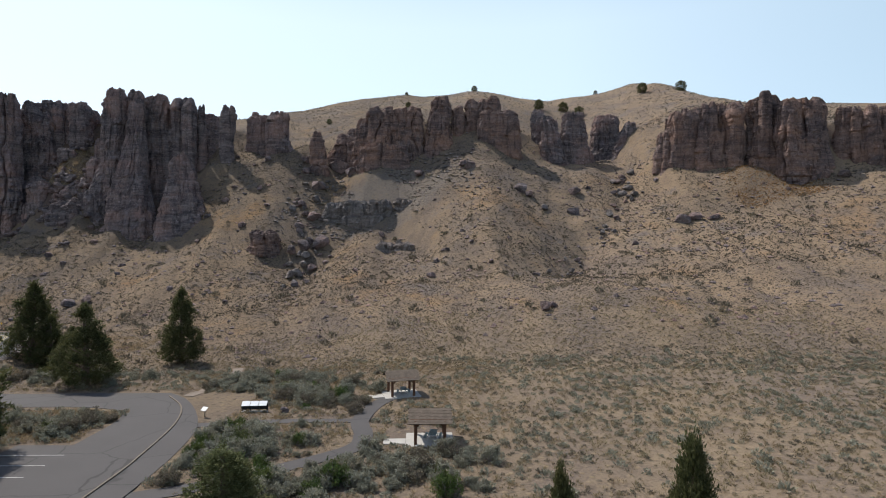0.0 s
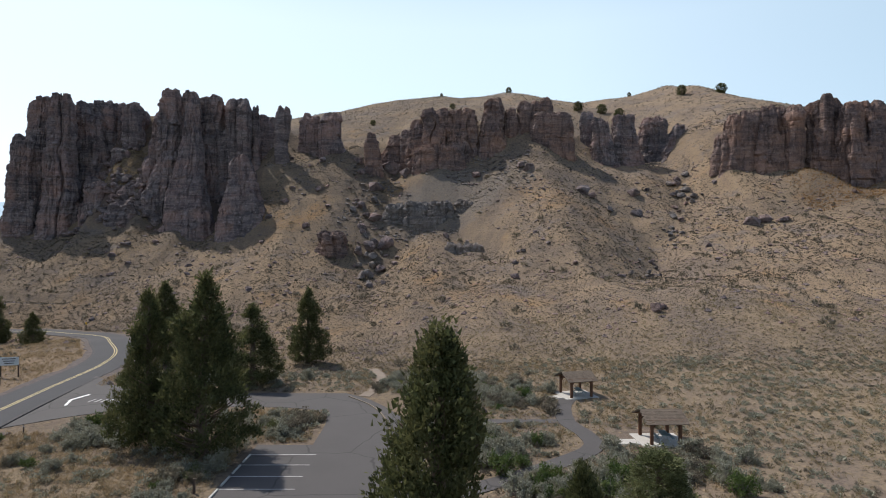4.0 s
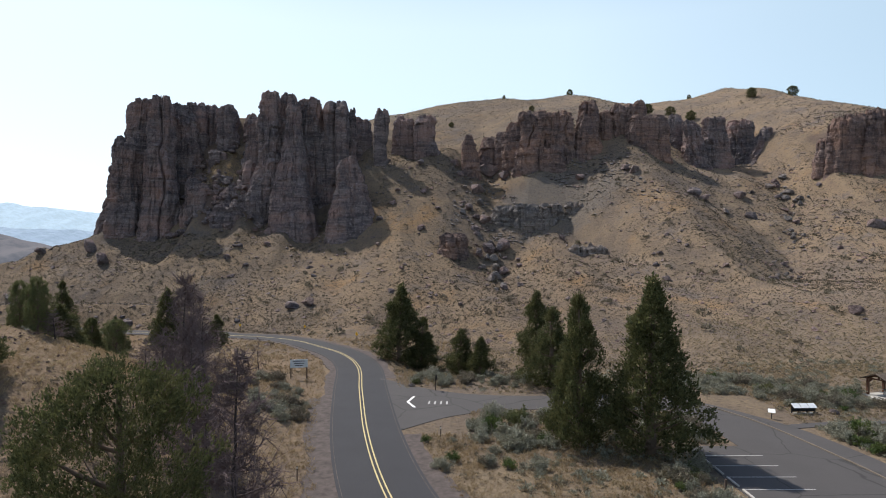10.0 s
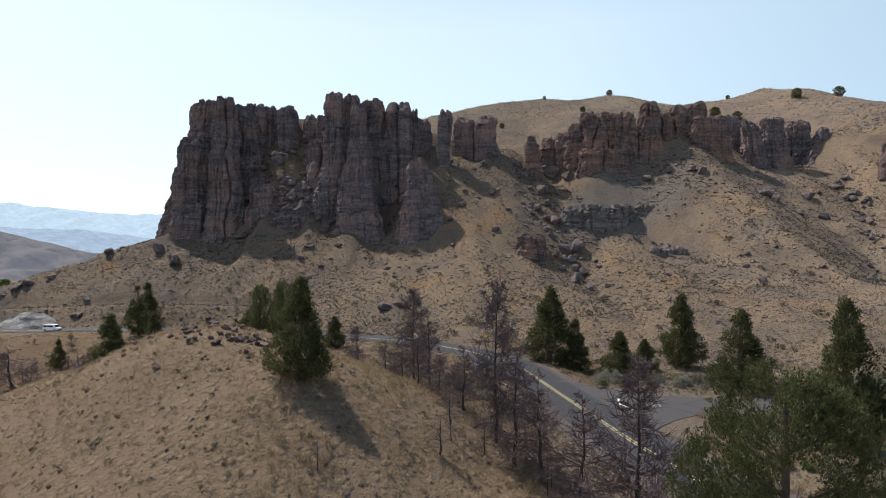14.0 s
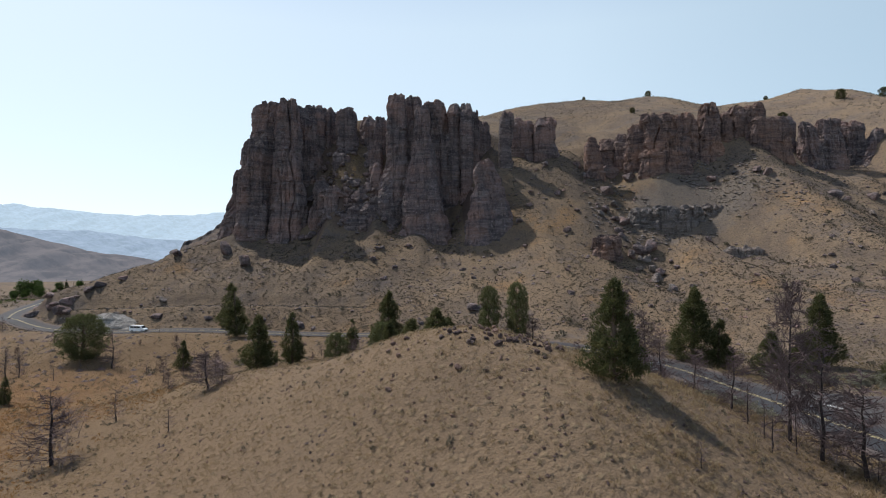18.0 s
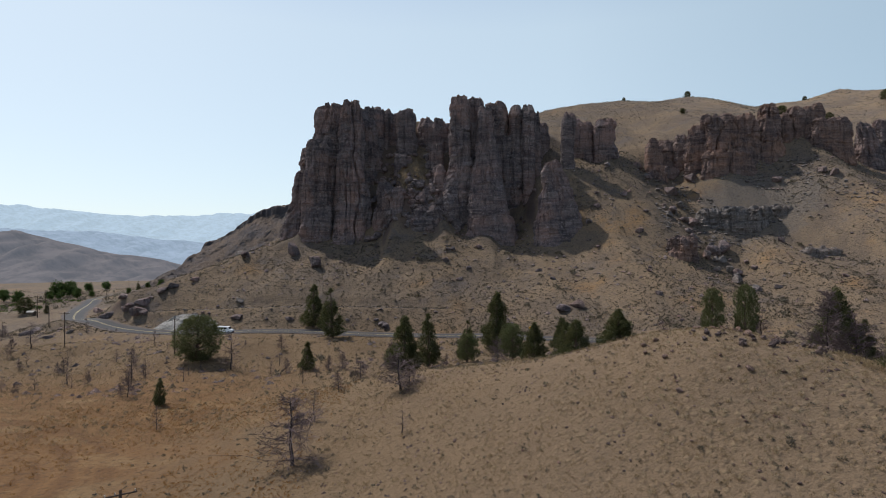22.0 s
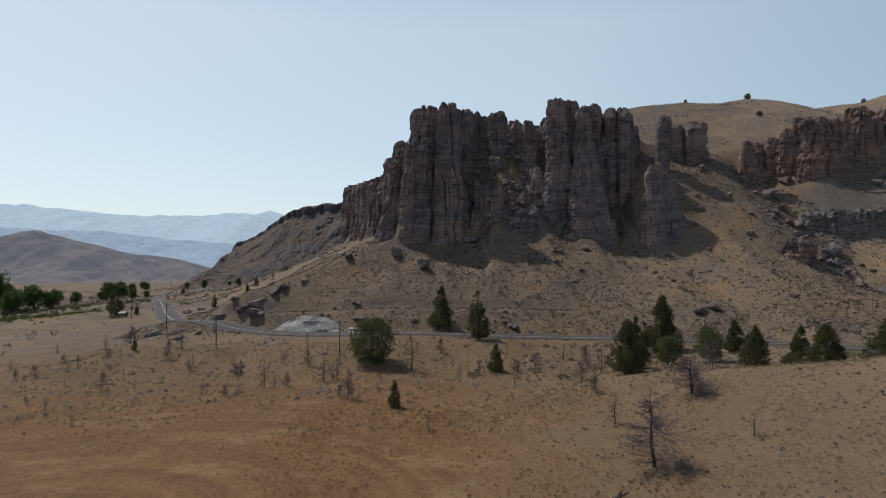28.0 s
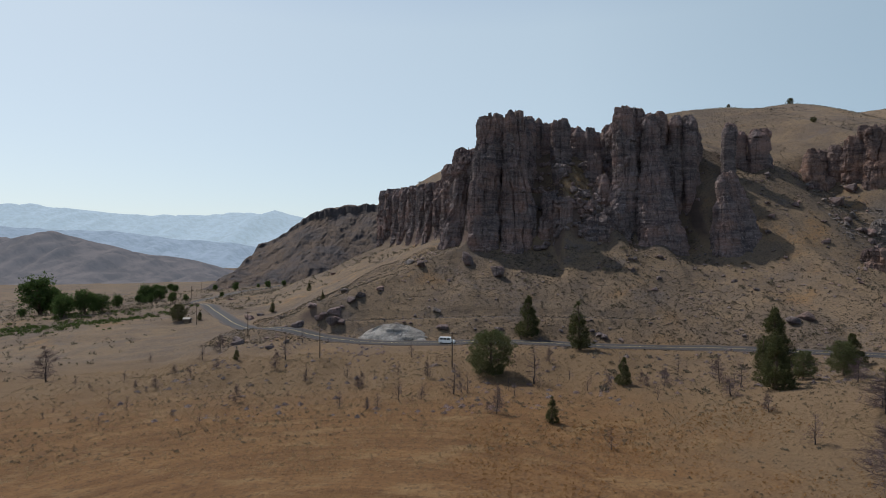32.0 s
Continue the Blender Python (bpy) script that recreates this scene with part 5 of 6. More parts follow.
for k, (x, y, h, w) in enumerate(BY_THE_LOT):
    plant(cones[k % 3], x, y, h, w / 5.4, turns.uniform(0, 360))
for k, (x, y, h, w) in enumerate(ALONG_THE_ROAD):
    plant(cones[k % 3] if w / h > 0.52 else spires[k % 2], x, y, h, w / (5.4 if w / h > 0.52 else 3.9), turns.uniform(0, 360))
for k, (x, y, h, w) in enumerate(NEAR_THE_LENS):
    plant(near[k % 2], x, y, h, w / 5.4, turns.uniform(0, 360))
for x, y, h, w in PALE_BEHIND_KNOLL:
    plant(opens[0], x, y, h, w / 6.0, turns.uniform(0, 360), 0.15, "airy pale green juniper behind the knoll")
plant(opens[1], -78.6, 21.5, 15.2, 1.15, 40, 0.15, "open-crowned green juniper beside the road")
plant(young, -11.6, 30, 9.0, 1.5, 10, 0.15, "bushy light green juniper beside the path")
plant(cones[0], -104.6, 45.2, 8.8, 0.95, 70, 0.15, "dark juniper alone on the grassy knoll")
plant(rounds[0], -204, 132, 10.9, 1.4, 0, 0.15, "broad round-crowned juniper in the dry field")
plant(spires[0], -195.5, 97, 5, 0.6, 0, 0.1, "small young juniper at the field's edge")
plant(rounds[1], -340, 262, 7.6, 0.95, 0, 0.1, "dark round tree beside a small shed")
for x, y, h in ((-275, 158, 3.8), (-302, 283, 6.5), (-290, 312, 6), (-262, 215, 4), (-330, 262, 5)):
    plant(spires[1], x, y, h, h / 9, turns.uniform(0, 360))
for x, y, h in ((21, 380, 4.4), (56, 332, 6), (71, 336, 6), (77, 322, 5.6), (115, 328, 6), (134, 320, 6), (-24, 374, 2.4), (103, 384, 3), (-18, 296, 3), (-60, 300, 3)):
    plant(rounds[1], x, y, h, h / 8.2, turns.uniform(0, 360), 0.2, "lone dark juniper on the grassy ridge")

snags = [snag(41, 10, "tall dark burnt tree with bare branches", MAT["snag"], 1.0), snag(42, 10, "slim burnt tree with bare branches", MAT["snag"], 0.6),
         snag(43, 10, "leafless dead juniper on the dry slope", MAT["snag"], 1.0), snag(44, 10, "thin dead sapling without leaves", MAT["snag"], 0.25),
         snag(45, 10, "tall purple-brown burnt tree thick with bare twigs", MAT["snag"], 1.5)]
DEAD_ROADSIDE = ((-96, 69, 12.2, 1.0, 4), (-93.9, 67, 9.6, 0.9, 0), (-106.7, 95, 8.4, 0.8, 0), (-87.8, 48, 14.8, 0.95, 4), (-79.4, 36.5, 12.9, 1.1, 4), (-84.5, 43, 9, 1.1, 0), (-86.6, 45.5, 10, 1.0, 0), (-82.5, 39.5, 9, 1.0, 0), (-90.5, 53, 6.5, 0.7, 0), (-95.1, 59, 6, 0.6, 0), (-93, 56, 5, 0.6, 0),
                 (-91.8, 44.9, 3.6, 0.3, 3), (-89, 45.1, 4.8, 0.35, 3), (-84.7, 40.6, 4.6, 0.3, 3), (-84, 42.6, 3.8, 0.3, 3), (-91.9, 47.5, 4.6, 0.4, 1), (-96.7, 59, 4, 0.5, 0), (-98, 63, 3, 0.4, 0), (-94.4, 88.7, 5.6, 0.5, 1), (-90.9, 78.6, 3, 0.3, 3),
                 (-92.8, 42.4, 3.4, 0.5, 3), (-101, 36.5, 2.3, 0.3, 3), (-91, 70, 4, 0.5, 0), (-100, 75, 5, 0.6, 0), (-108.5, 62, 3.6, 0.5, 0), (-105, 84, 4.4, 0.5, 0))
DEAD_FIELD = ((-162.5, 60.6, 8.6, 1.25, 2), (-151.4, 76, 6, 1.1, 2), (-150.3, 78, 3.2, 0.5, 2), (-150.3, 62, 3.2, 0.4, 3), (-160.6, 102, 3.8, 0.7, 2), (-327.7, 155, 10.8, 1.3, 0))
BURNT_FIELD = ((-261, 119, 4.3), (-289, 168, 5.2), (-289, 182, 6.5), (-260, 155, 8.0), (-286, 134, 3.5), (-281, 142, 3.7), (-287, 146, 3.0), (-309, 176, 3.6), (-235, 131, 4.1), (-225, 117, 5.5), (-220, 116, 3.4), (-213, 120, 6.9),
               (-219, 132, 4.8), (-210, 120, 5.0), (-205, 104, 6.0), (-194, 127, 9.3), (-187, 144, 4.5), (-183, 121, 3.8), (-179, 119, 3.5), (-189, 83, 4.0), (-167, 118, 4.3), (-157, 135, 4.2), (-156, 116, 6.1), (-155, 109, 5.7))
BURNT_EDGE = ((-162, 87, 3.7), (-163, 74, 4.8), (-250, 137, 2.8), (-240, 140, 4.4), (-261, 149, 5.4), (-262, 183, 5.6), (-277, 149, 3.1), (-313, 145, 3.0), (-170, 120, 3.1), (-224, 152, 4.7), (-135, 104, 5.5))
for x, y, h, w, k in DEAD_ROADSIDE + DEAD_FIELD:
    plant(snags[k], x, y, h, w, turns.uniform(0, 360), 0.2)
for k, (x, y, h) in enumerate(BURNT_FIELD + BURNT_EDGE):
    plant(snags[(0, 1, 2, 1)[k % 4]], x, y, h, h * turns.uniform(0.08, 0.12), turns.uniform(0, 360), 0.2)
for k in range(66):
    x, y = turns.uniform(-310, -140), turns.gauss(126, 15)
    if y < 100 or y > 150:
        continue
    h = turns.uniform(1.2, 3.8)
    plant(snags[turns.choice((0, 1, 1, 3, 3))], x, y, h, h * turns.uniform(0.07, 0.13), turns.uniform(0, 360), 0.1)


def broadleaf(seed):
    rng = np.random.default_rng(seed)
    root = thing("cottonwood_tree", (0, 0, -500), "leafy green cottonwood on the valley floor", "tree")
    pieces, cent = [], []
    for k in range(26):
        a, h = rng.uniform(0, 6.28), rng.uniform(0.25, 0.95)
        r = 3.4 * math.sqrt(max(0.05, 1 - ((h - 0.55) / 0.5) ** 2)) * rng.uniform(0.4, 1)
        tip = np.array((math.cos(a) * r, math.sin(a) * r, h * 10))
        pieces.append(tube(((0, 0, 0), tip * (0.15, 0.15, 0.5), tip), (0.25, 0.14, 0.03), 5))
        cent.append(tip + rng.normal(0, 0.8, (34, 3)))
    part("trunk", quick_mesh("trunk", *join(pieces), True), MAT["bark"], root)
    part("crown", quick_mesh("crown", *blades(np.concatenate(cent), 0.4, 5, rng)), MAT["cottonwood"], root)
    return root


leafy = [broadleaf(51), broadleaf(52)]
for x, y, h in ((-479, 366, 24), (-470, 368, 17), (-439, 329, 11.7), (-428, 332, 14), (-420, 336, 10), (-446, 338, 12), (-485, 438, 9), (-463, 467, 13), (-459, 476, 12.6), (-452, 470, 9), (-487, 548, 8.4), (-519, 630, 8.3), (-500, 600, 8)):
    plant(turns.choice(leafy), x, y, h, h / 9, turns.uniform(0, 360))
for k in range(24):
    c = turns.choice(((-470, 370, 22, 16), (-460, 460, 22, 12), (-430, 430, 30, 10), (-400, 560, 40, 60), (-520, 380, 40, 40)))
    x, y = turns.gauss(c[0], c[2]), turns.gauss(c[1], c[3])
    if x > -378:
        continue
    h = turns.uniform(4, 9)
    plant(turns.choice(leafy), x, y, h, h / 10, turns.uniform(0, 360))
for m in near + opens + [young] + cones + spires + rounds + snags + leafy:
    discard(m)

# ---- brush and grass ----
def off_ways(x, y):
    """True where no road, path or lot lies."""
    ok = np.ones(len(x), bool)
    for line, gap in ((HIGHWAY_LINE, 5.4), (FOOTPATH_LINE, 1.5), (PANEL_LINE, 1.1), (TRAIL_LINE, 1.2)):
        p = line[::2, :2]
        for a in range(0, len(x), 4000):
            d = np.hypot(x[a:a + 4000, None] - p[None, :, 0], y[a:a + 4000, None] - p[None, :, 1]).min(1)
            ok[a:a + 4000] &= d > gap
    lot = ((x > -42) & (x < -24) & (y < 75) & (y > 10) & ~((x < -36.6) & (y > 55.6) & (y < 66.5))) | ((x > -66) & (x < -30) & (y > 67.2) & (y < 75.5)) | ((x > -74) & (x < -62) & (y > 58) & (y < 78))
    pad = (np.abs(x + 2.2) < 3.6) & (np.abs(y - 57.5) < 2.8) | (np.abs(x + 5) < 3.4) & (np.abs(y - 74.5) < 2.6)
    return ok & ~lot & ~pad


def scatter(n, x0, x1, y0, y1, seed, patch=12.0, bare=0.42, slope=1.1):
    """Random places on the ground, in patches, clear of ways and of steep rock."""
    rng = np.random.default_rng(seed)
    x, y = rng.uniform(x0, x1, n), rng.uniform(y0, y1, n)
    keep = fractal(x / patch, y / patch, 0, 3, seed) * 0.5 + 0.5 + rng.uniform(-0.25, 0.25, n) > bare
    e = 1.5
    steep = np.hypot(height(x + e, y) - height(x - e, y), height(x, y + e) - height(x, y - e)) / (2 * e)
    keep &= steep < slope
    x, y = x[keep], y[keep]
    keep = off_ways(x, y)
    x, y = x[keep], y[keep]
    return np.column_stack((x, y, height(x, y))), rng


def shaggy(places, rng, low, high, per, tall=0.75, leaf=0.55, thin=0.45):
    """Many low shrubs in one sheet of leaf triangles; per of them to a shrub."""
    r = rng.uniform(low, high, len(places)) * rng.uniform(0.6, 1.15, len(places))
    n = len(places) * per
    c, s = np.repeat(places, per, 0), np.repeat(r, per)
    a, q, h = rng.uniform(0, 6.283, n), np.sqrt(rng.uniform(0, 1, n)), rng.uniform(0, 1, n)
    q = q * np.sqrt(1 - 0.8 * h ** 2)
    c = c + np.column_stack((np.cos(a) * q * s, np.sin(a) * q * s, h * s * tall))
    out = np.column_stack((np.cos(a) * q, np.sin(a) * q, np.full(n, 0.75))) + rng.normal(0, 0.3, (n, 3))
    out /= np.linalg.norm(out, axis=1)[:, None]
    side = np.cross(out, rng.normal(0, 1, (n, 3)))
    side /= np.linalg.norm(side, axis=1)[:, None] + 1e-9
    k = (s * leaf * rng.uniform(0.6, 1.2, n))[:, None]
    v = np.stack((c - side * k * thin - out * k * 0.3, c + side * k * thin - out * k * 0.3, c + out * k), 1).reshape(-1, 3)
    return quick_mesh("brush", v, np.arange(3 * n).reshape(-1, 3))


def brush(name, count, area, seed, low, high, per, mat, label, **more):
    shape = {k: more.pop(k) for k in ("tall", "leaf", "thin") if k in more}
    off_field = more.pop("off_field", False)
    places, rng = scatter(count, *area, seed, **more)
    if off_field:
        places = places[(places[:, 1] > np.interp(places[:, 0], (-300, -200, -130, -85, -70), (190, 172, 150, 108, 60)))]
    ob = part(name, shaggy(places, rng, low, high, per, **shape), MAT[mat])
    return tagged(ob, label, "brush", "", "stuff")


brush("hillside_scrub", 48000, (-85, 150, 88, 152), 85, 0.1, 0.3, 9, "slope_scrub", "small grey-brown scrub on the lower slope", bare=0.33, patch=14, off_field=True)
brush("hillside_scrub", 90000, (-300, 170, 146, 262), 61, 0.2, 0.55, 8, "upper_scrub", "grey-brown sagebrush dotted over the hillside", bare=0.33, patch=22, off_field=True)
brush("hillside_scrub", 16000, (-120, 260, 250, 400), 62, 0.3, 0.7, 7, "slope_scrub", "brown scrub on the upper hills", bare=0.4, patch=30)
brush("hillside_grass", 40000, (-300, 170, 96, 262), 63, 0.16, 0.36, 6, "grass", "tufts of dry golden grass on the hillside", tall=1.0, thin=0.3, bare=0.45, patch=16)
brush("alcove_grass", 1500, (-169, -152, 233, 250), 76, 0.25, 0.6, 12, "grass", "golden grass on the alcove's ledge", tall=1.0, thin=0.3, bare=0.3, slope=2.5)
brush("border_weeds", 6500, (-215, -160, 52, 98), 78, 0.14, 0.34, 12, "weed", "rust-orange weeds along the field's border", tall=0.9, thin=0.3, bare=0.56, patch=9, slope=2.0)
brush("mound_grass", 2600, (100, 132, 188, 208), 77, 0.2, 0.5, 10, "weed", "orange grass on the mound under the cliff", tall=1.0, thin=0.3, bare=0.4, slope=2.0)
brush("flat_scrub", 7600, (-75, 75, 34, 100), 64, 0.16, 0.42, 40, "scrub", "grey-brown low scrub on the flat", bare=0.4, patch=7, leaf=0.36)
brush("flat_sage", 4200, (-60, 75, 36, 98), 65, 0.28, 0.7, 50, "sage", "pale grey-green sagebrush on the flat", bare=0.47, patch=9, leaf=0.34)
brush("flat_bunch_grass", 22000, (-60, 80, 34, 122), 79, 0.16, 0.36, 14, "bunch", "olive bunch grass thick on the flat", tall=1.0, leaf=0.7, thin=0.2, bare=0.36, patch=8)
brush("flat_grass", 9000, (-80, 75, 32, 100), 66, 0.12, 0.3, 16, "grass", "dry golden grass tufts on the flat", tall=1.1, leaf=0.7, thin=0.14, bare=0.4, patch=5)
brush("knoll_grass", 17000, (-160, -84, 30, 78), 67, 0.1, 0.26, 16, "grass", "dry bunch grass on the knoll", tall=1.1, leaf=0.7, thin=0.14, bare=0.42, patch=6)
brush("knoll_tufts", 1300, (-132, -94, 34, 62), 87, 0.12, 0.3, 30, "pale_grass", "bleached tufts of bunch grass on the knoll", tall=1.0, leaf=0.7, thin=0.14, bare=0.55, patch=6)
brush("knoll_scrub", 2600, (-185, -84, 32, 100), 68, 0.12, 0.34, 16, "scrub", "small grey-brown shrubs on the knoll", bare=0.5, patch=8)
brush("field_scrub", 5200, (-330, -90, 84, 156), 69, 0.18, 0.5, 26, "scrub", "grey scrub across the burnt field", bare=0.46, patch=12, leaf=0.38)
brush("field_grass", 30000, (-330, -95, 76, 165), 70, 0.16, 0.4, 9, "grass", "straw-coloured grass in the field", tall=1.1, thin=0.25, bare=0.42, patch=14)
brush("verge_grass", 14000, (-108, -62, 30, 130), 71, 0.16, 0.44, 20, "grass", "tall yellow grass beside the road", tall=1.2, leaf=0.7, thin=0.12, bare=0.42, patch=6)
brush("panel_grass", 6000, (-36, 8, 58, 96), 86, 0.12, 0.34, 18, "grass", "dry grass round the display panels", tall=1.1, leaf=0.7, thin=0.13, bare=0.36, patch=6)
brush("lot_grass", 9000, (-70, -34, 30, 70), 84, 0.12, 0.34, 18, "grass", "dry tan grass round the lot", tall=1.1, leaf=0.7, thin=0.13, bare=0.4, patch=6)
brush("valley_brush", 700, (-480, -362, 236, 345), 72, 0.8, 2.0, 40, "green_shrub", "green brush along the valley floor", bare=0.5, patch=25, leaf=0.4)
brush("slope_shrubs", 700, (-190, 140, 100, 235), 73, 0.7, 1.5, 40, "scrub", "larger dark shrubs on the slope", bare=0.5, patch=18, leaf=0.4)

brush("mesa_scrub", 7000, (-500, -230, 300, 790), 74, 0.7, 1.8, 8, "scrub", "dark scrub on the slopes up the valley", bare=0.42, patch=40)
brush("valley_scrub", 5000, (-620, -330, 160, 620), 75, 0.5, 1.4, 8, "scrub", "low scrub across the valley floor", bare=0.5, patch=40)


def loose_stones(count, area, seed, low, high, mat, label, **more):
    places, rng = scatter(count, *area, seed, **more)
    base = np.array(((1, 0, 0), (-1, 0, 0), (0, 1, 0), (0, -1, 0), (0, 0, 0.8), (0, 0, -0.8)), float)
    tri = np.array(((0, 2, 4), (2, 1, 4), (1, 3, 4), (3, 0, 4), (2, 0, 5), (1, 2, 5), (3, 1, 5), (0, 3, 5)))
    n = len(places)
    r = low + (high - low) * rng.uniform(0, 1, n) ** 3
    a = rng.uniform(0, 6.283, n)
    v = base[None] * rng.uniform(0.6, 1.3, (n, 6, 1))
    v = np.stack((v[..., 0] * np.cos(a)[:, None] - v[..., 1] * np.sin(a)[:, None], v[..., 0] * np.sin(a)[:, None] + v[..., 1] * np.cos(a)[:, None], v[..., 2] * 0.8), -1)
    v = v * r[:, None, None] + places[:, None, :]
    f = tri[None] + 6 * np.arange(n)[:, None, None]
    return tagged(part("loose_stones", quick_mesh("stones", v.reshape(-1, 3), f.reshape(-1, 3)), MAT[mat]), label, "stones", "", "stuff")


loose_stones(15000, (-290, 170, 105, 262), 81, 0.15, 1.0, "rock", "loose dark stones on the slopes", bare=0.5, patch=14)
loose_stones(5000, (-165, -88, 32, 80), 82, 0.06, 0.28, "rock_red", "loose brown stones on the knoll", bare=0.5, patch=7)
loose_stones(2600, (-62, 12, 205, 250), 83, 0.2, 1.1, "rock_grey", "grey talus under the rock band", bare=0.4, patch=10)


def sagebrush(seed, mat, label, name="sagebrush", tall=0.9):
    rng = np.random.default_rng(seed)
    root = thing(name, (0, 0, -500), label, "shrub", "shrubs round the lot")
    stems, tips, crown = [], [], None
    for k in range(24):
        a, e = rng.uniform(0, 6.283), rng.uniform(0.3, 1.35)
        way = np.array((math.cos(a) * math.cos(e), math.sin(a) * math.cos(e), math.sin(e) * tall))
        end = way * rng.uniform(0.65, 1.05)
        v, f = tube(((0, 0, -0.1), end * 0.5 + rng.normal(0, 0.05, 3), end), (0.04, 0.025, 0.008), 3)
        crown = v[:3] if k == 0 else crown
        stems.append((v[3:], np.where(f < 3, f, f + 6 * k)))
        tips.append(end * rng.uniform(0.55, 1.05, (16, 1)) + rng.normal(0, 0.1, (16, 3)))
    part("stem", quick_mesh("stem", np.concatenate([crown] + [v for v, f in stems]), np.concatenate([f for v, f in stems])), MAT["snag_grey"], root)
    part("foliage", quick_mesh("foliage", *blades(np.concatenate(tips), 0.075, 5, rng)), MAT[mat], root)
    return root


sages = [sagebrush(91, "sage", "pale grey-green sagebrush beside the lot"), sagebrush(92, "sage", "silvery sagebrush in dry grass"), sagebrush(93, "scrub", "brown half-dry sagebrush in dry grass")]
greens = [sagebrush(94, "green_shrub", "bright green leafy shrub beside the path", "green_shrub", 1.1), sagebrush(95, "juniper_light", "olive green shrub in dry grass", "green_shrub", 1.2)]
shrub_rng = random.Random(17)
BEDS = ((-19, 53, 4.5, 5, 64), (-14, 45, 6, 3.5, 44), (-21, 57, 3, 3, 24), (-5, 47, 8, 4, 40), (-12, 36, 6, 4, 20), (-39, 61, 3, 3.5, 26), (-44, 45, 2.5, 4, 14), (-49, 62, 8, 3.5, 22), (-56, 58, 7, 7, 20), (-62, 83, 8, 4, 26), (-48, 84, 6, 5, 22), (-14, 70, 6, 3, 26), (-26, 82, 7, 5, 40), (-17, 78, 8, 5, 30), (-2, 50, 5, 3, 14), (-88, 74, 4, 8, 14), (-84, 64, 2.5, 6, 14), (-60, 60, 4, 5, 16), (-60, 52, 4, 5, 12))
for bx, by, sx, sy, n in BEDS:
    for k in range(n):
        x, y = shrub_rng.gauss(bx, sx * 0.7), shrub_rng.gauss(by, sy * 0.7)
        if not off_ways(np.array([x]), np.array([y]))[0]:
            continue
        s = shrub_rng.uniform(0.6, 1.75)
        pick = greens[k % 2] if (bx in (-19, -21) and k % 4 == 0) or shrub_rng.random() < 0.07 else sages[shrub_rng.choice((0, 1, 1, 2, 0))]
        plant(pick, x, y, s * shrub_rng.uniform(0.8, 1.15), s, shrub_rng.uniform(0, 360), 0.05, "", 1.0)
for m in sages + greens:
    discard(m)

# ---- built things ----
def bar(parent, name, a, b, w, t, mat, label="", bevel=0.12):
    """A squared timber or bar from a to b (in the parent's space)."""
    a, b = Vector(a), Vector(b)
    bm = bmesh.new()
    bmesh.ops.create_cube(bm, size=1)
    bmesh.ops.scale(bm, vec=(w, t, (b - a).length), verts=bm.verts)
    bmesh.ops.bevel(bm, geom=bm.edges[:], offset=min(w, t) * bevel, segments=1, affect='EDGES')
    m = (b - a).to_track_quat("Z", "Y").to_matrix().to_4x4()
    m.translation = (a + b) / 2
    return part(name, bm, MAT[mat], parent, label, m)


def rod(parent, name, a, b, r, mat, label="", taper=1.0, sides=10):
    a, b = Vector(a), Vector(b)
    bm = bmesh.new()
    bmesh.ops.create_cone(bm, cap_ends=True, segments=sides, radius1=r, radius2=r * taper, depth=(b - a).length)
    m = (b - a).to_track_quat("Z", "Y").to_matrix().to_4x4()
    m.translation = (a + b) / 2
    return part(name, bm, MAT[mat], parent, label, m)


def box(parent, name, c, size, mat, label="", turn=(0, 0, 0), bevel=0.06):
    bm = bmesh.new()
    bmesh.ops.create_cube(bm, size=1)
    bmesh.ops.scale(bm, vec=size, verts=bm.verts)
    bmesh.ops.bevel(bm, geom=bm.edges[:], offset=min(size) * bevel + 0.002, segments=1, affect='EDGES')
    return part(name, bm, MAT[mat], parent, label, pose(*c, *turn))


def ground_z(x, y):
    return float(height(np.array(float(x)), np.array(float(y))))


def picnic_table(x, y, turn, z):
    t = thing("picnic_table", (x, y, z), "grey-green picnic table on a concrete pad under the shelter", "table", "picnic tables", turn)
    for k in range(4):
        box(t, "table_plank", (0, -0.3 + 0.2 * k, 0.75), (1.8, 0.18, 0.045), "green_table")
    for s in (-0.72, 0.72):
        box(t, "bench_plank", (0, s, 0.45), (1.8, 0.26, 0.045), "green_table")
    for x0 in (-0.6, 0.6):
        for s in (-1, 1):
            bar(t, "leg", (x0, s * 0.5, 0), (x0, s * 0.2, 0.73), 0.07, 0.07, "steel")
        bar(t, "cross_beam", (x0, -0.8, 0.42), (x0, 0.8, 0.42), 0.06, 0.05, "steel")


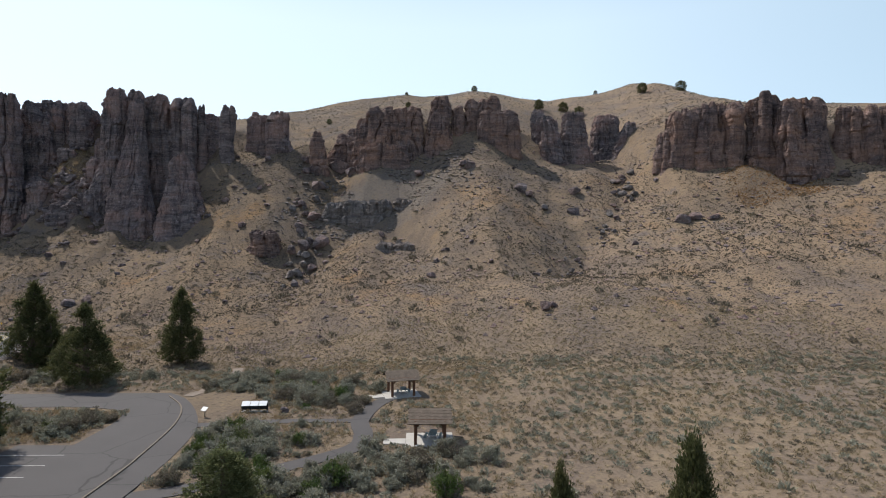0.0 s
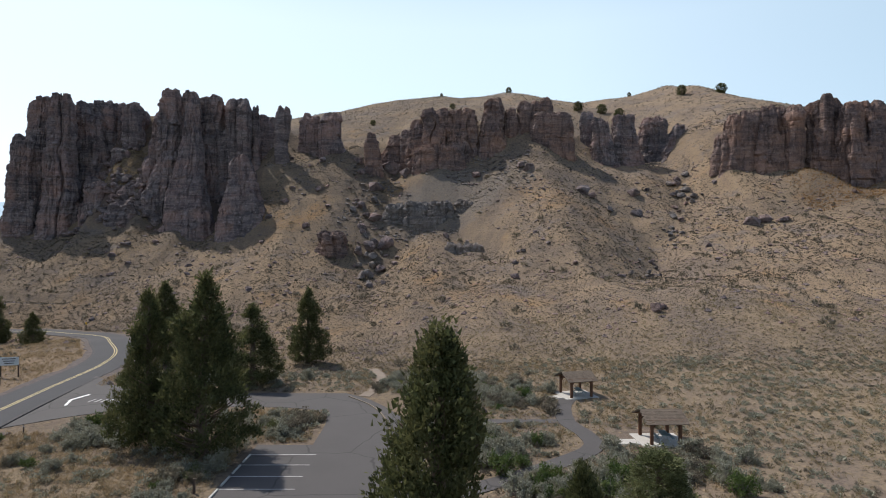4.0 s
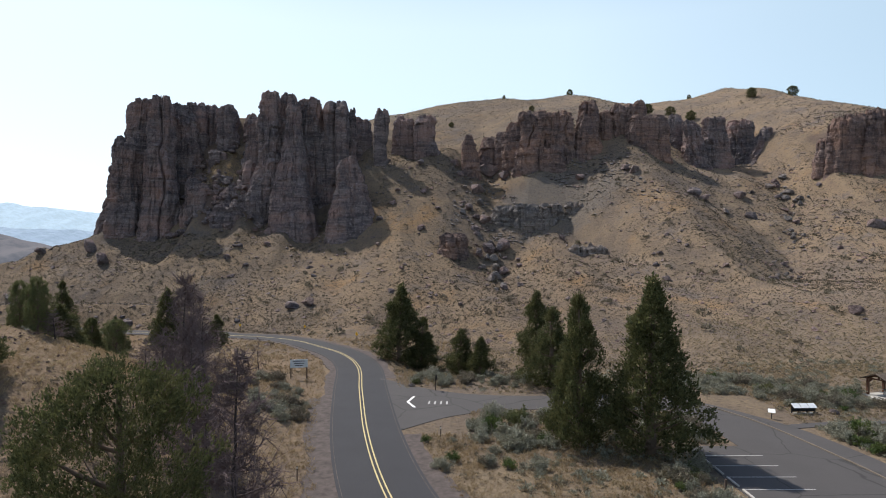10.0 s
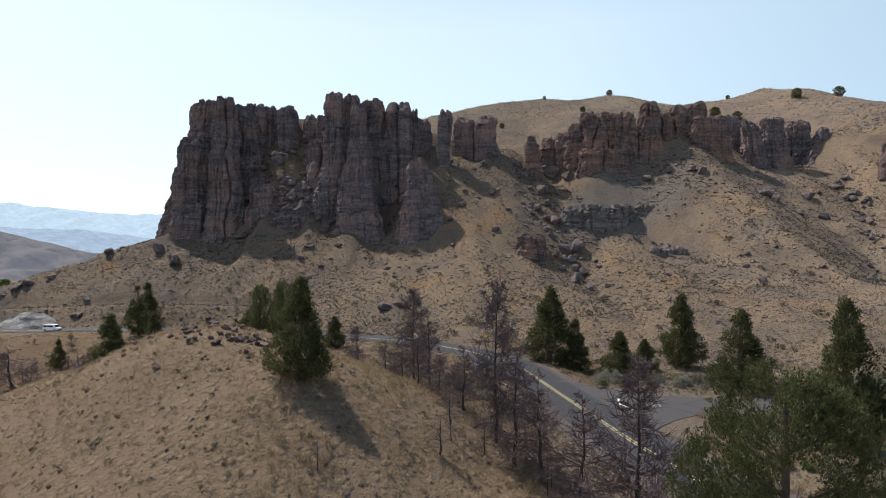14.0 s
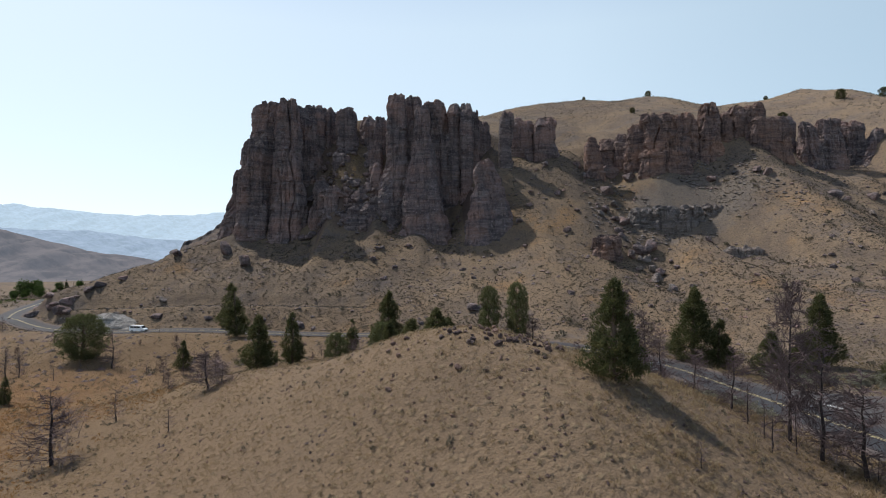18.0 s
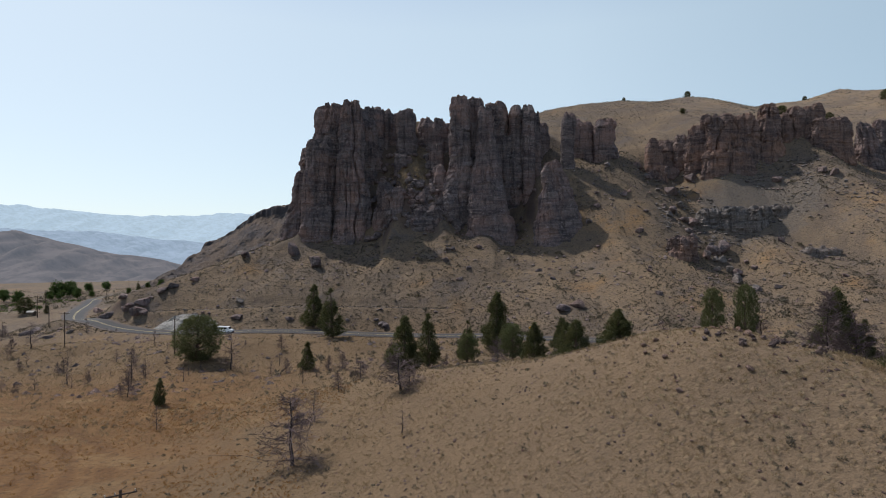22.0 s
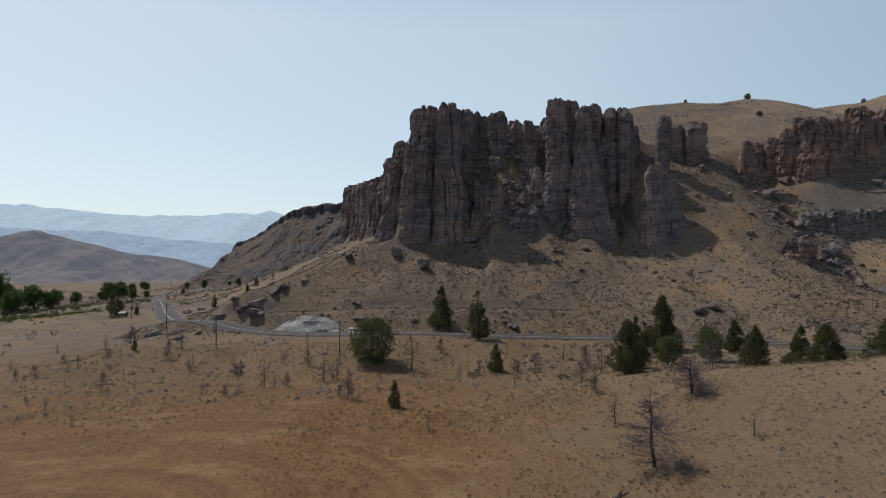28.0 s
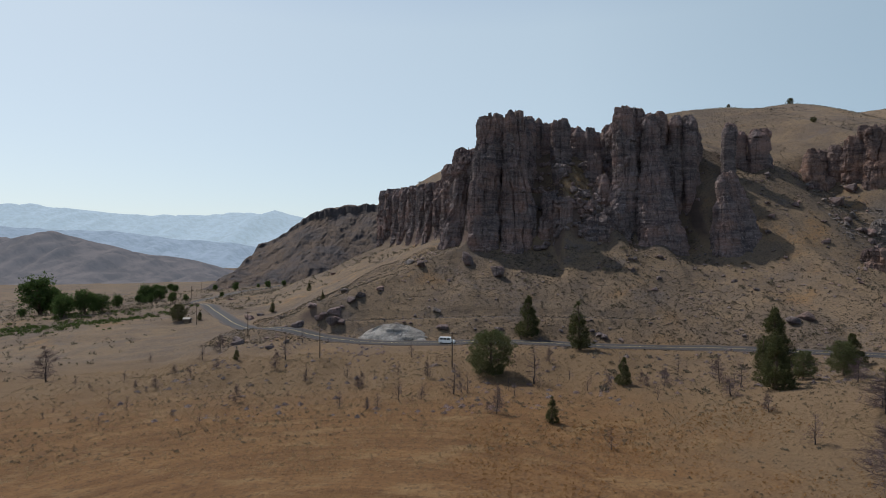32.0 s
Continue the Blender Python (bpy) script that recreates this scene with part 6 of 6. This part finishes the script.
def shelter(x, y, turn):
    z = ground_z(x, y)
    pad = part("concrete_pad", slab(((-2.4, -2.1), (2.3, -2.1), (2.3, 2.0), (-2.4, 2.0)), 0.08, 0.3), MAT["concrete"], None, "", pose(x, y, z, 0, 0, turn))
    tagged(pad, "pale concrete pad under the picnic shelter", "pad", "", "structure")
    walk_slab = part("concrete_walk", slab(((-4.6, -1.2), (-2.42, -1.2), (-2.42, 0.3), (-4.6, 0.3)), 0.075, 0.3), MAT["concrete"], None, "", pose(x, y, z, 0, 0, turn))
    tagged(walk_slab, "pale concrete walk beside the shelter", "walk", "", "structure")
    s = thing("picnic_shelter", (x, y, z + 0.08), "brown timber picnic shelter with a shingled gable roof", "shelter", "picnic shelters", turn)
    eave, ridge, half, deep = 2.25, 3.0, 1.42, 1.5
    for px in (-half, half):
        for py in (-deep, deep):
            bar(s, "post", (px, py, 0), (px, py, eave), 0.3, 0.3, "timber")
        bar(s, "tie_beam", (px, -deep - 0.35, eave + 0.02), (px, deep + 0.35, eave + 0.02), 0.2, 0.16, "timber")
        bar(s, "king_post", (px, 0, eave + 0.08), (px, 0, ridge - 0.12), 0.18, 0.18, "timber")
        for sy in (-1, 1):
            bar(s, "rafter", (px, sy * (deep + 0.45), eave - 0.12), (px, 0, ridge - 0.1), 0.12, 0.16, "timber")
            bar(s, "gable_brace", (px, sy * deep, eave - 0.7), (px, sy * (deep - 0.65), eave - 0.03), 0.13, 0.13, "timber")
    for py in (-deep, deep):
        bar(s, "wall_beam", (-half - 0.5, py, eave + 0.1), (half + 0.5, py, eave + 0.1), 0.18, 0.2, "timber")
        for sx in (-1, 1):
            bar(s, "brace", (sx * half, py, eave - 0.7), (sx * (half - 0.65), py, eave), 0.13, 0.13, "timber")
    bar(s, "ridge_beam", (-half - 0.5, 0, ridge - 0.08), (half + 0.5, 0, ridge - 0.08), 0.16, 0.2, "timber")
    rng = random.Random(int(x * 7 + y))
    run, rise = deep + 0.6, ridge - eave + 0.2
    length = math.hypot(run, rise)
    ang = math.degrees(math.atan2(rise, run))
    shapes = []
    for k in range(3):
        bm = bmesh.new()
        bmesh.ops.create_cube(bm, size=1)
        bmesh.ops.scale(bm, vec=(0.3 - 0.03 * k, 0.3, 0.028), verts=bm.verts)
        me = bpy.data.meshes.new("shingle")
        bm.to_mesh(me)
        bm.free()
        me.materials.append(MAT["shingle"])
        shapes.append(me)
    for sy in (-1, 1):
        deck = box(s, "roof_deck", (0, sy * run / 2, ridge - rise / 2 + 0.06), (2 * half + 1.3, length, 0.06), "shingle", "", (-sy * ang, 0, 0))
        rows, cols = 10, 16
        for i in range(rows):
            for j in range(cols + 1):
                u = -half - 0.62 + (j + (0.5 if i % 2 else 0.0)) * (2 * half + 1.24) / (cols + 0.5)
                v = -length / 2 + 0.12 + i * (length - 0.2) / rows
                ob = new("shingle", rng.choice(shapes))
                ob.parent = deck
                ob.matrix_basis = pose(u + rng.uniform(-0.01, 0.01), v * sy * -1, 0.05 + rng.uniform(0, 0.012), sy * 4, rng.uniform(-1, 1), rng.uniform(-2, 2))
    return z + 0.08


for x, y, turn in ((-1.3, 56.6, 2), (-5.5, 74.6, 15)):
    z = shelter(x, y, turn)
    picnic_table(x + 0.3, y - 0.2, turn + 82, z)


def display_panel(x, y, turn):
    t = thing("display_panel", (x, y, ground_z(x, y)), "long low display with three pale slanted panels", "display", "", turn)
    for k in (-1, 0, 1):
        box(t, "panel", (k * 0.98, -0.1, 1.0), (0.92, 0.75, 0.04), "panel", "pale slanted panel", (32, 0, 0))
    for k in range(4):
        box(t, "post", (-1.45 + k * 0.967, 0.05, 0.5), (0.12, 0.12, 1.0), "dark")
    box(t, "back_board", (0, 0.12, 0.55), (2.9, 0.06, 0.6), "dark")
    box(t, "base", (0, 0.0, 0.06), (3.0, 0.5, 0.14), "concrete")


display_panel(-22, 66.4, 4)


def small_sign(x, y, turn):
    t = thing("reading_stand", (x, y, ground_z(x, y)), "small slanted reading stand with a white panel", "sign", "", turn)
    rod(t, "post", (0, 0, 0), (0, 0, 0.85), 0.05, "dark")
    box(t, "panel", (0, -0.05, 0.95), (0.75, 0.55, 0.035), "white", "white panel", (38, 0, 0))


small_sign(-27.0, 64.4, -25)
boulder(-18.4, 66.2, 1.3, 1.0, 1.1, "rock", "dark boulder beside the display panels")


def road_board(x, y, turn):
    t = thing("road_sign_board", (x, y, ground_z(x, y)), "large pale board on two brown posts beside the road", "sign", "", turn)
    for s in (-1.15, 1.15):
        bar(t, "post", (s, 0, 0), (s, 0, 3.1), 0.16, 0.16, "pole")
    box(t, "board", (0, -0.1, 2.35), (2.5, 0.06, 1.2), "panel", "pale grey board")
    for k in range(3):
        box(t, "writing_bar", (0, -0.14, 2.7 - 0.32 * k), (1.8 - 0.3 * k, 0.012, 0.1), "dark")


road_board(-86.5, 82.7, 12)


def post_sign(x, y, turn, shape, label, mat, tall=2.3):
    t = thing("road_sign", (x, y, ground_z(x, y)), label, "sign", "", turn)
    bar(t, "post", (0, 0, 0), (0, 0, tall), 0.1, 0.1, "pole")
    bm = bmesh.new()
    bmesh.ops.create_cone(bm, cap_ends=True, segments=shape, radius1=0.42, radius2=0.42, depth=0.03)
    part("plate", bm, MAT[mat], t, "", pose(0, -0.07, tall - 0.25, 90, 0, 0) @ pose(0, 0, 0, 0, 0, 180 / shape if shape != 4 else 0))


post_sign(-66.2, 76.9, 70, 8, "back of a dark octagonal sign on a post", "dark", 2.1)
post_sign(-120.8, 155.5, -20, 4, "yellow warning sign on a post", "sign_yellow")
post_sign(-99.5, 141, -30, 4, "yellow warning sign on a post", "sign_yellow")
post_sign(-83.2, 118.5, -30, 4, "yellow warning sign on a post", "sign_yellow")
for x, y in ((-77.5, 46), (-72, 106), (-65.5, 57), (-84.2, 78), (-170, 163), (-205, 171), (-235, 176.5), (-146, 167.5)):
    t = thing("marker_post", (x, y, ground_z(x, y)), "slim dark marker post beside the road", "post", "marker posts")
    bar(t, "post", (0, 0, 0), (0, 0, 1.25), 0.09, 0.05, "pole")
    box(t, "reflector", (0, -0.03, 1.1), (0.08, 0.02, 0.14), "white")
for x, y in ((-42.6, 44.0), (-42.2, 39)):
    t = thing("bollard", (x, y, ground_z(x, y)), "dark wooden bollard at the lot's edge", "bollard")
    rod(t, "post", (0, 0, 0), (0, 0, 1.15), 0.11, "pole", "", 0.9)


def power_pole(x, y, tall, turn):
    t = thing("power_pole", (x, y, ground_z(x, y)), "tall brown wooden power pole with a crossarm", "pole", "power poles", turn)
    rod(t, "pole", (0, 0, -0.2), (0, 0, tall), 0.16, "pole", "", 0.65)
    bar(t, "crossarm", (-1.25, 0.12, tall - 0.45), (1.25, 0.12, tall - 0.45), 0.1, 0.12, "pole")
    for s in (-1.1, -0.4, 1.1):
        rod(t, "insulator", (s, 0.12, tall - 0.39), (s, 0.12, tall - 0.2), 0.05, "steel")
    for s in (-1, 1):
        bar(t, "brace", (s * 0.7, 0.1, tall - 0.5), (0, 0.1, tall - 1.1), 0.03, 0.05, "pole")


for x, y, h, turn in ((-172, 43, 6.2, 35), (-250, 154, 9.6, 30), (-327, 252, 10, 25), (-365, 312, 10, 20), (-286, 200, 9, 25), (-213, 140, 9, 30), (-430, 480, 10, 10), (-455, 560, 10, 10)):
    power_pole(x, y, h, turn)


def van(x, y, turn):
    z = float(np.interp(x, HIGHWAY_LINE[::-1, 0], HIGHWAY_LINE[::-1, 2]))
    t = thing("van", (x, y, z), "white passenger van with dark windows on the road", "van", "", turn)
    prof = ((-2.6, 0.35), (-2.65, 1.0), (-2.55, 1.95), (-2.3, 2.12), (0.9, 2.1), (1.25, 1.98), (1.85, 1.25), (2.5, 1.05), (2.62, 0.75), (2.6, 0.35))
    bm = bmesh.new()
    sides = []
    for sy, in_ in ((-0.95, 1), (0.95, 1)):
        sides.append([bm.verts.new((px, sy * (0.88 if pz > 1.9 else 1.0), pz)) for px, pz in prof])
    bm.faces.new(sides[0])
    bm.faces.new(sides[1][::-1])
    n = len(prof)
    for k in range(n):
        bm.faces.new((sides[0][k], sides[1][k], sides[1][(k + 1) % n], sides[0][(k + 1) % n]))
    bmesh.ops.recalc_face_normals(bm, faces=bm.faces)
    bmesh.ops.bevel(bm, geom=bm.edges[:], offset=0.07, segments=2, affect='EDGES')
    part("body", bm, MAT["car_white"], t)
    for sy in (-1, 1):
        for cx, w in ((-1.75, 1.0), (-0.6, 1.0), (0.5, 0.95)):
            box(t, "side_window", (cx, sy * 0.93, 1.6), (w, 0.05, 0.5), "glass", "dark glass", (sy * 3, 0, 0))
    box(t, "windscreen", (1.6, 0, 1.63), (0.05, 1.5, 0.75), "glass", "dark glass", (0, -40, 0))
    box(t, "rear_window", (-2.6, 0, 1.55), (0.05, 1.4, 0.5), "glass", "dark glass")
    for cx in (-1.65, 1.65):
        for sy in (-0.86, 0.86):
            wheel = rod(t, "wheel", (cx, sy - 0.11, 0.36), (cx, sy + 0.11, 0.36), 0.36, "tyre", "", 1.0, 18)
            rod(wheel, "rim", (0, 0, -0.115), (0, 0, 0.115), 0.2, "steel", "", 1.0, 14)
    for sy in (-0.7, 0.7):
        box(t, "headlight", (2.57, sy, 0.85), (0.06, 0.28, 0.16), "panel")
        box(t, "tail_light", (-2.63, sy * 1.15, 1.1), (0.05, 0.12, 0.35), "sign_yellow")
    box(t, "bumper", (2.6, 0, 0.5), (0.14, 1.75, 0.2), "dark")
    box(t, "bumper", (-2.65, 0, 0.5), (0.14, 1.75, 0.2), "dark")


van(-214, 176.2, -8)
shed = thing("shed", (-334, 258, ground_z(-334, 258)), "small brown shed with a pale roof under the trees", "shed")
box(shed, "walls", (0, 0, 0.9), (3, 2.4, 1.8), "shingle")
for s in (-1, 1):
    box(shed, "roof", (0, s * 0.66, 2.06), (3.4, 1.6, 0.1), "concrete", "pale weathered roof", (-s * 25, 0, 0))

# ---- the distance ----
# a hill's colour, with bluish emission painted on as distance haze
def haze_glow_material(name, colour, glow, amount):
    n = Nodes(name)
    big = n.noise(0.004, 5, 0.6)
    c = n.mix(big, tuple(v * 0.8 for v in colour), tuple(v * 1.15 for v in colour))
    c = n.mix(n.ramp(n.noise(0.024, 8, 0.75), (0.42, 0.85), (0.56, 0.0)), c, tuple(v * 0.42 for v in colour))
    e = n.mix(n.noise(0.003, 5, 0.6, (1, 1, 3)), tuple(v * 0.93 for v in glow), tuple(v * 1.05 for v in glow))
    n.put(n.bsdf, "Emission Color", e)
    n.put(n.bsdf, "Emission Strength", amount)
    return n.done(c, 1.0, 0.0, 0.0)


def ridge_strip(x0, x1, y, deep, base, crest, seed, rough, n=220, m=34):
    """A range of hills: crest(x) is its skyline."""
    u, v = np.meshgrid(np.linspace(x0, x1, n), np.linspace(0, 1, m))
    h = crest(u)
    z = base + (h - base) * np.sin(v * np.pi / 2) ** 1.2
    z = z + fractal(u / (rough * 9), v * deep / (rough * 9), 0, 5, seed) * rough * np.sin(v * np.pi) ** 0.7
    z = z + (np.abs(fractal(u / (rough * 2.6), v * 1.2, 0, 4, seed + 8)) - 0.2) * rough * 2.0 * np.sin(v * np.pi) ** 0.8
    z = z + fractal(u / (rough * 0.9), v * deep / (rough * 1.6), 0, 4, seed + 11) * rough * 0.3 * np.sin(v * np.pi) ** 0.6
    z = z + fractal(u / (rough * 4), 0 * v, 0, 4, seed + 3) * rough * 0.3 * v
    yy = y - deep * (1 - v)
    return quick_mesh("hills", np.stack((u, yy, z), -1).reshape(-1, 3), grid_faces(m, n), True)


# the weak blue-grey emission stands in for haze over the brown
near_hills = part("hills_near", ridge_strip(-1700, -560, 1250, 380, -32, lambda x: np.interp(x, (-1700, -1250, -1140, -1060, -1000, -900, -780, -680, -560), (105, 62, 40, 44, 42, 20, 6, -18, -36)), 5, 26), haze_glow_material("hazy_brown_hills", (0.1, 0.083, 0.076), (0.3, 0.34, 0.42), 0.32))
tagged(near_hills, "hazy brown hills across the valley", "hills", "", "structure")
mesa_crest = lambda x: np.interp(x, (-500, -491, -481, -466, -440, -413, -390, -357, -240), (-30, -10, 12, 33, 44, 58, 75, 85, 87)) + 2.2 * fractal(x / 9, 0 * x, 0, 3, 31)


def mesa_mesh(n=320, m=150):
    """A scree slope under a low broken rim, with a steep end over the valley."""
    u, v = np.meshgrid(np.linspace(-500, -240, n), np.linspace(0, 1, m))
    rise = np.where(v < 0.86, 0.9 * (v / 0.86) ** 0.9, 0.9 + 0.1 * step(0.86, 0.9, v + 0.03 * fractal(u / 7, v, 0, 3, 4)))
    z = -26 + (mesa_crest(u) + 26) * rise
    z = z + 9 * fractal(u / 34, v * 5, 0, 5, 33) * np.sin(np.pi * v) ** 0.6 + 2.4 * np.abs(fractal(u / 9, v * 18, 0, 3, 34))
    return quick_mesh("mesa", np.stack((u, 625 + 165 * v + 6 * fractal(u / 12, v * 9, 0, 3, 35), z), -1).reshape(-1, 3), grid_faces(m, n))


mesa = part("cliff_far_mesa", mesa_mesh(), MAT["scree"])
tagged(mesa, "dark scree slope and rimrock of the mesa up the valley", "cliff", "", "structure")
# both ranges carry the haze's blue in base colour and emission
mid_range = part("hills_middle", ridge_strip(-3200, 500, 2600, 900, -40, lambda x: np.interp(x, (-3200, -2200, -1700, -1300, -900, -500, 500), (150, 118, 100, 62, 20, -20, -30)), 6, 26), haze_glow_material("blue_hazy_range", (0.12, 0.14, 0.18), (0.36, 0.475, 0.6), 0.68))
tagged(mid_range, "blue hazy range beyond the valley", "hills", "", "structure")
far_range = part("hills_far", ridge_strip(-6000, 4000, 4550, 1500, -60, lambda x: 300 + 30 * np.sin(x / 700.0) + 22 * np.sin(x / 290.0 + 1), 7, 45, 300), haze_glow_material("haze_blue_range", (0.12, 0.15, 0.2), (0.49, 0.63, 0.73), 0.78))
tagged(far_range, "mountains on the horizon with a pale blue haze glow", "hills", "", "structure")
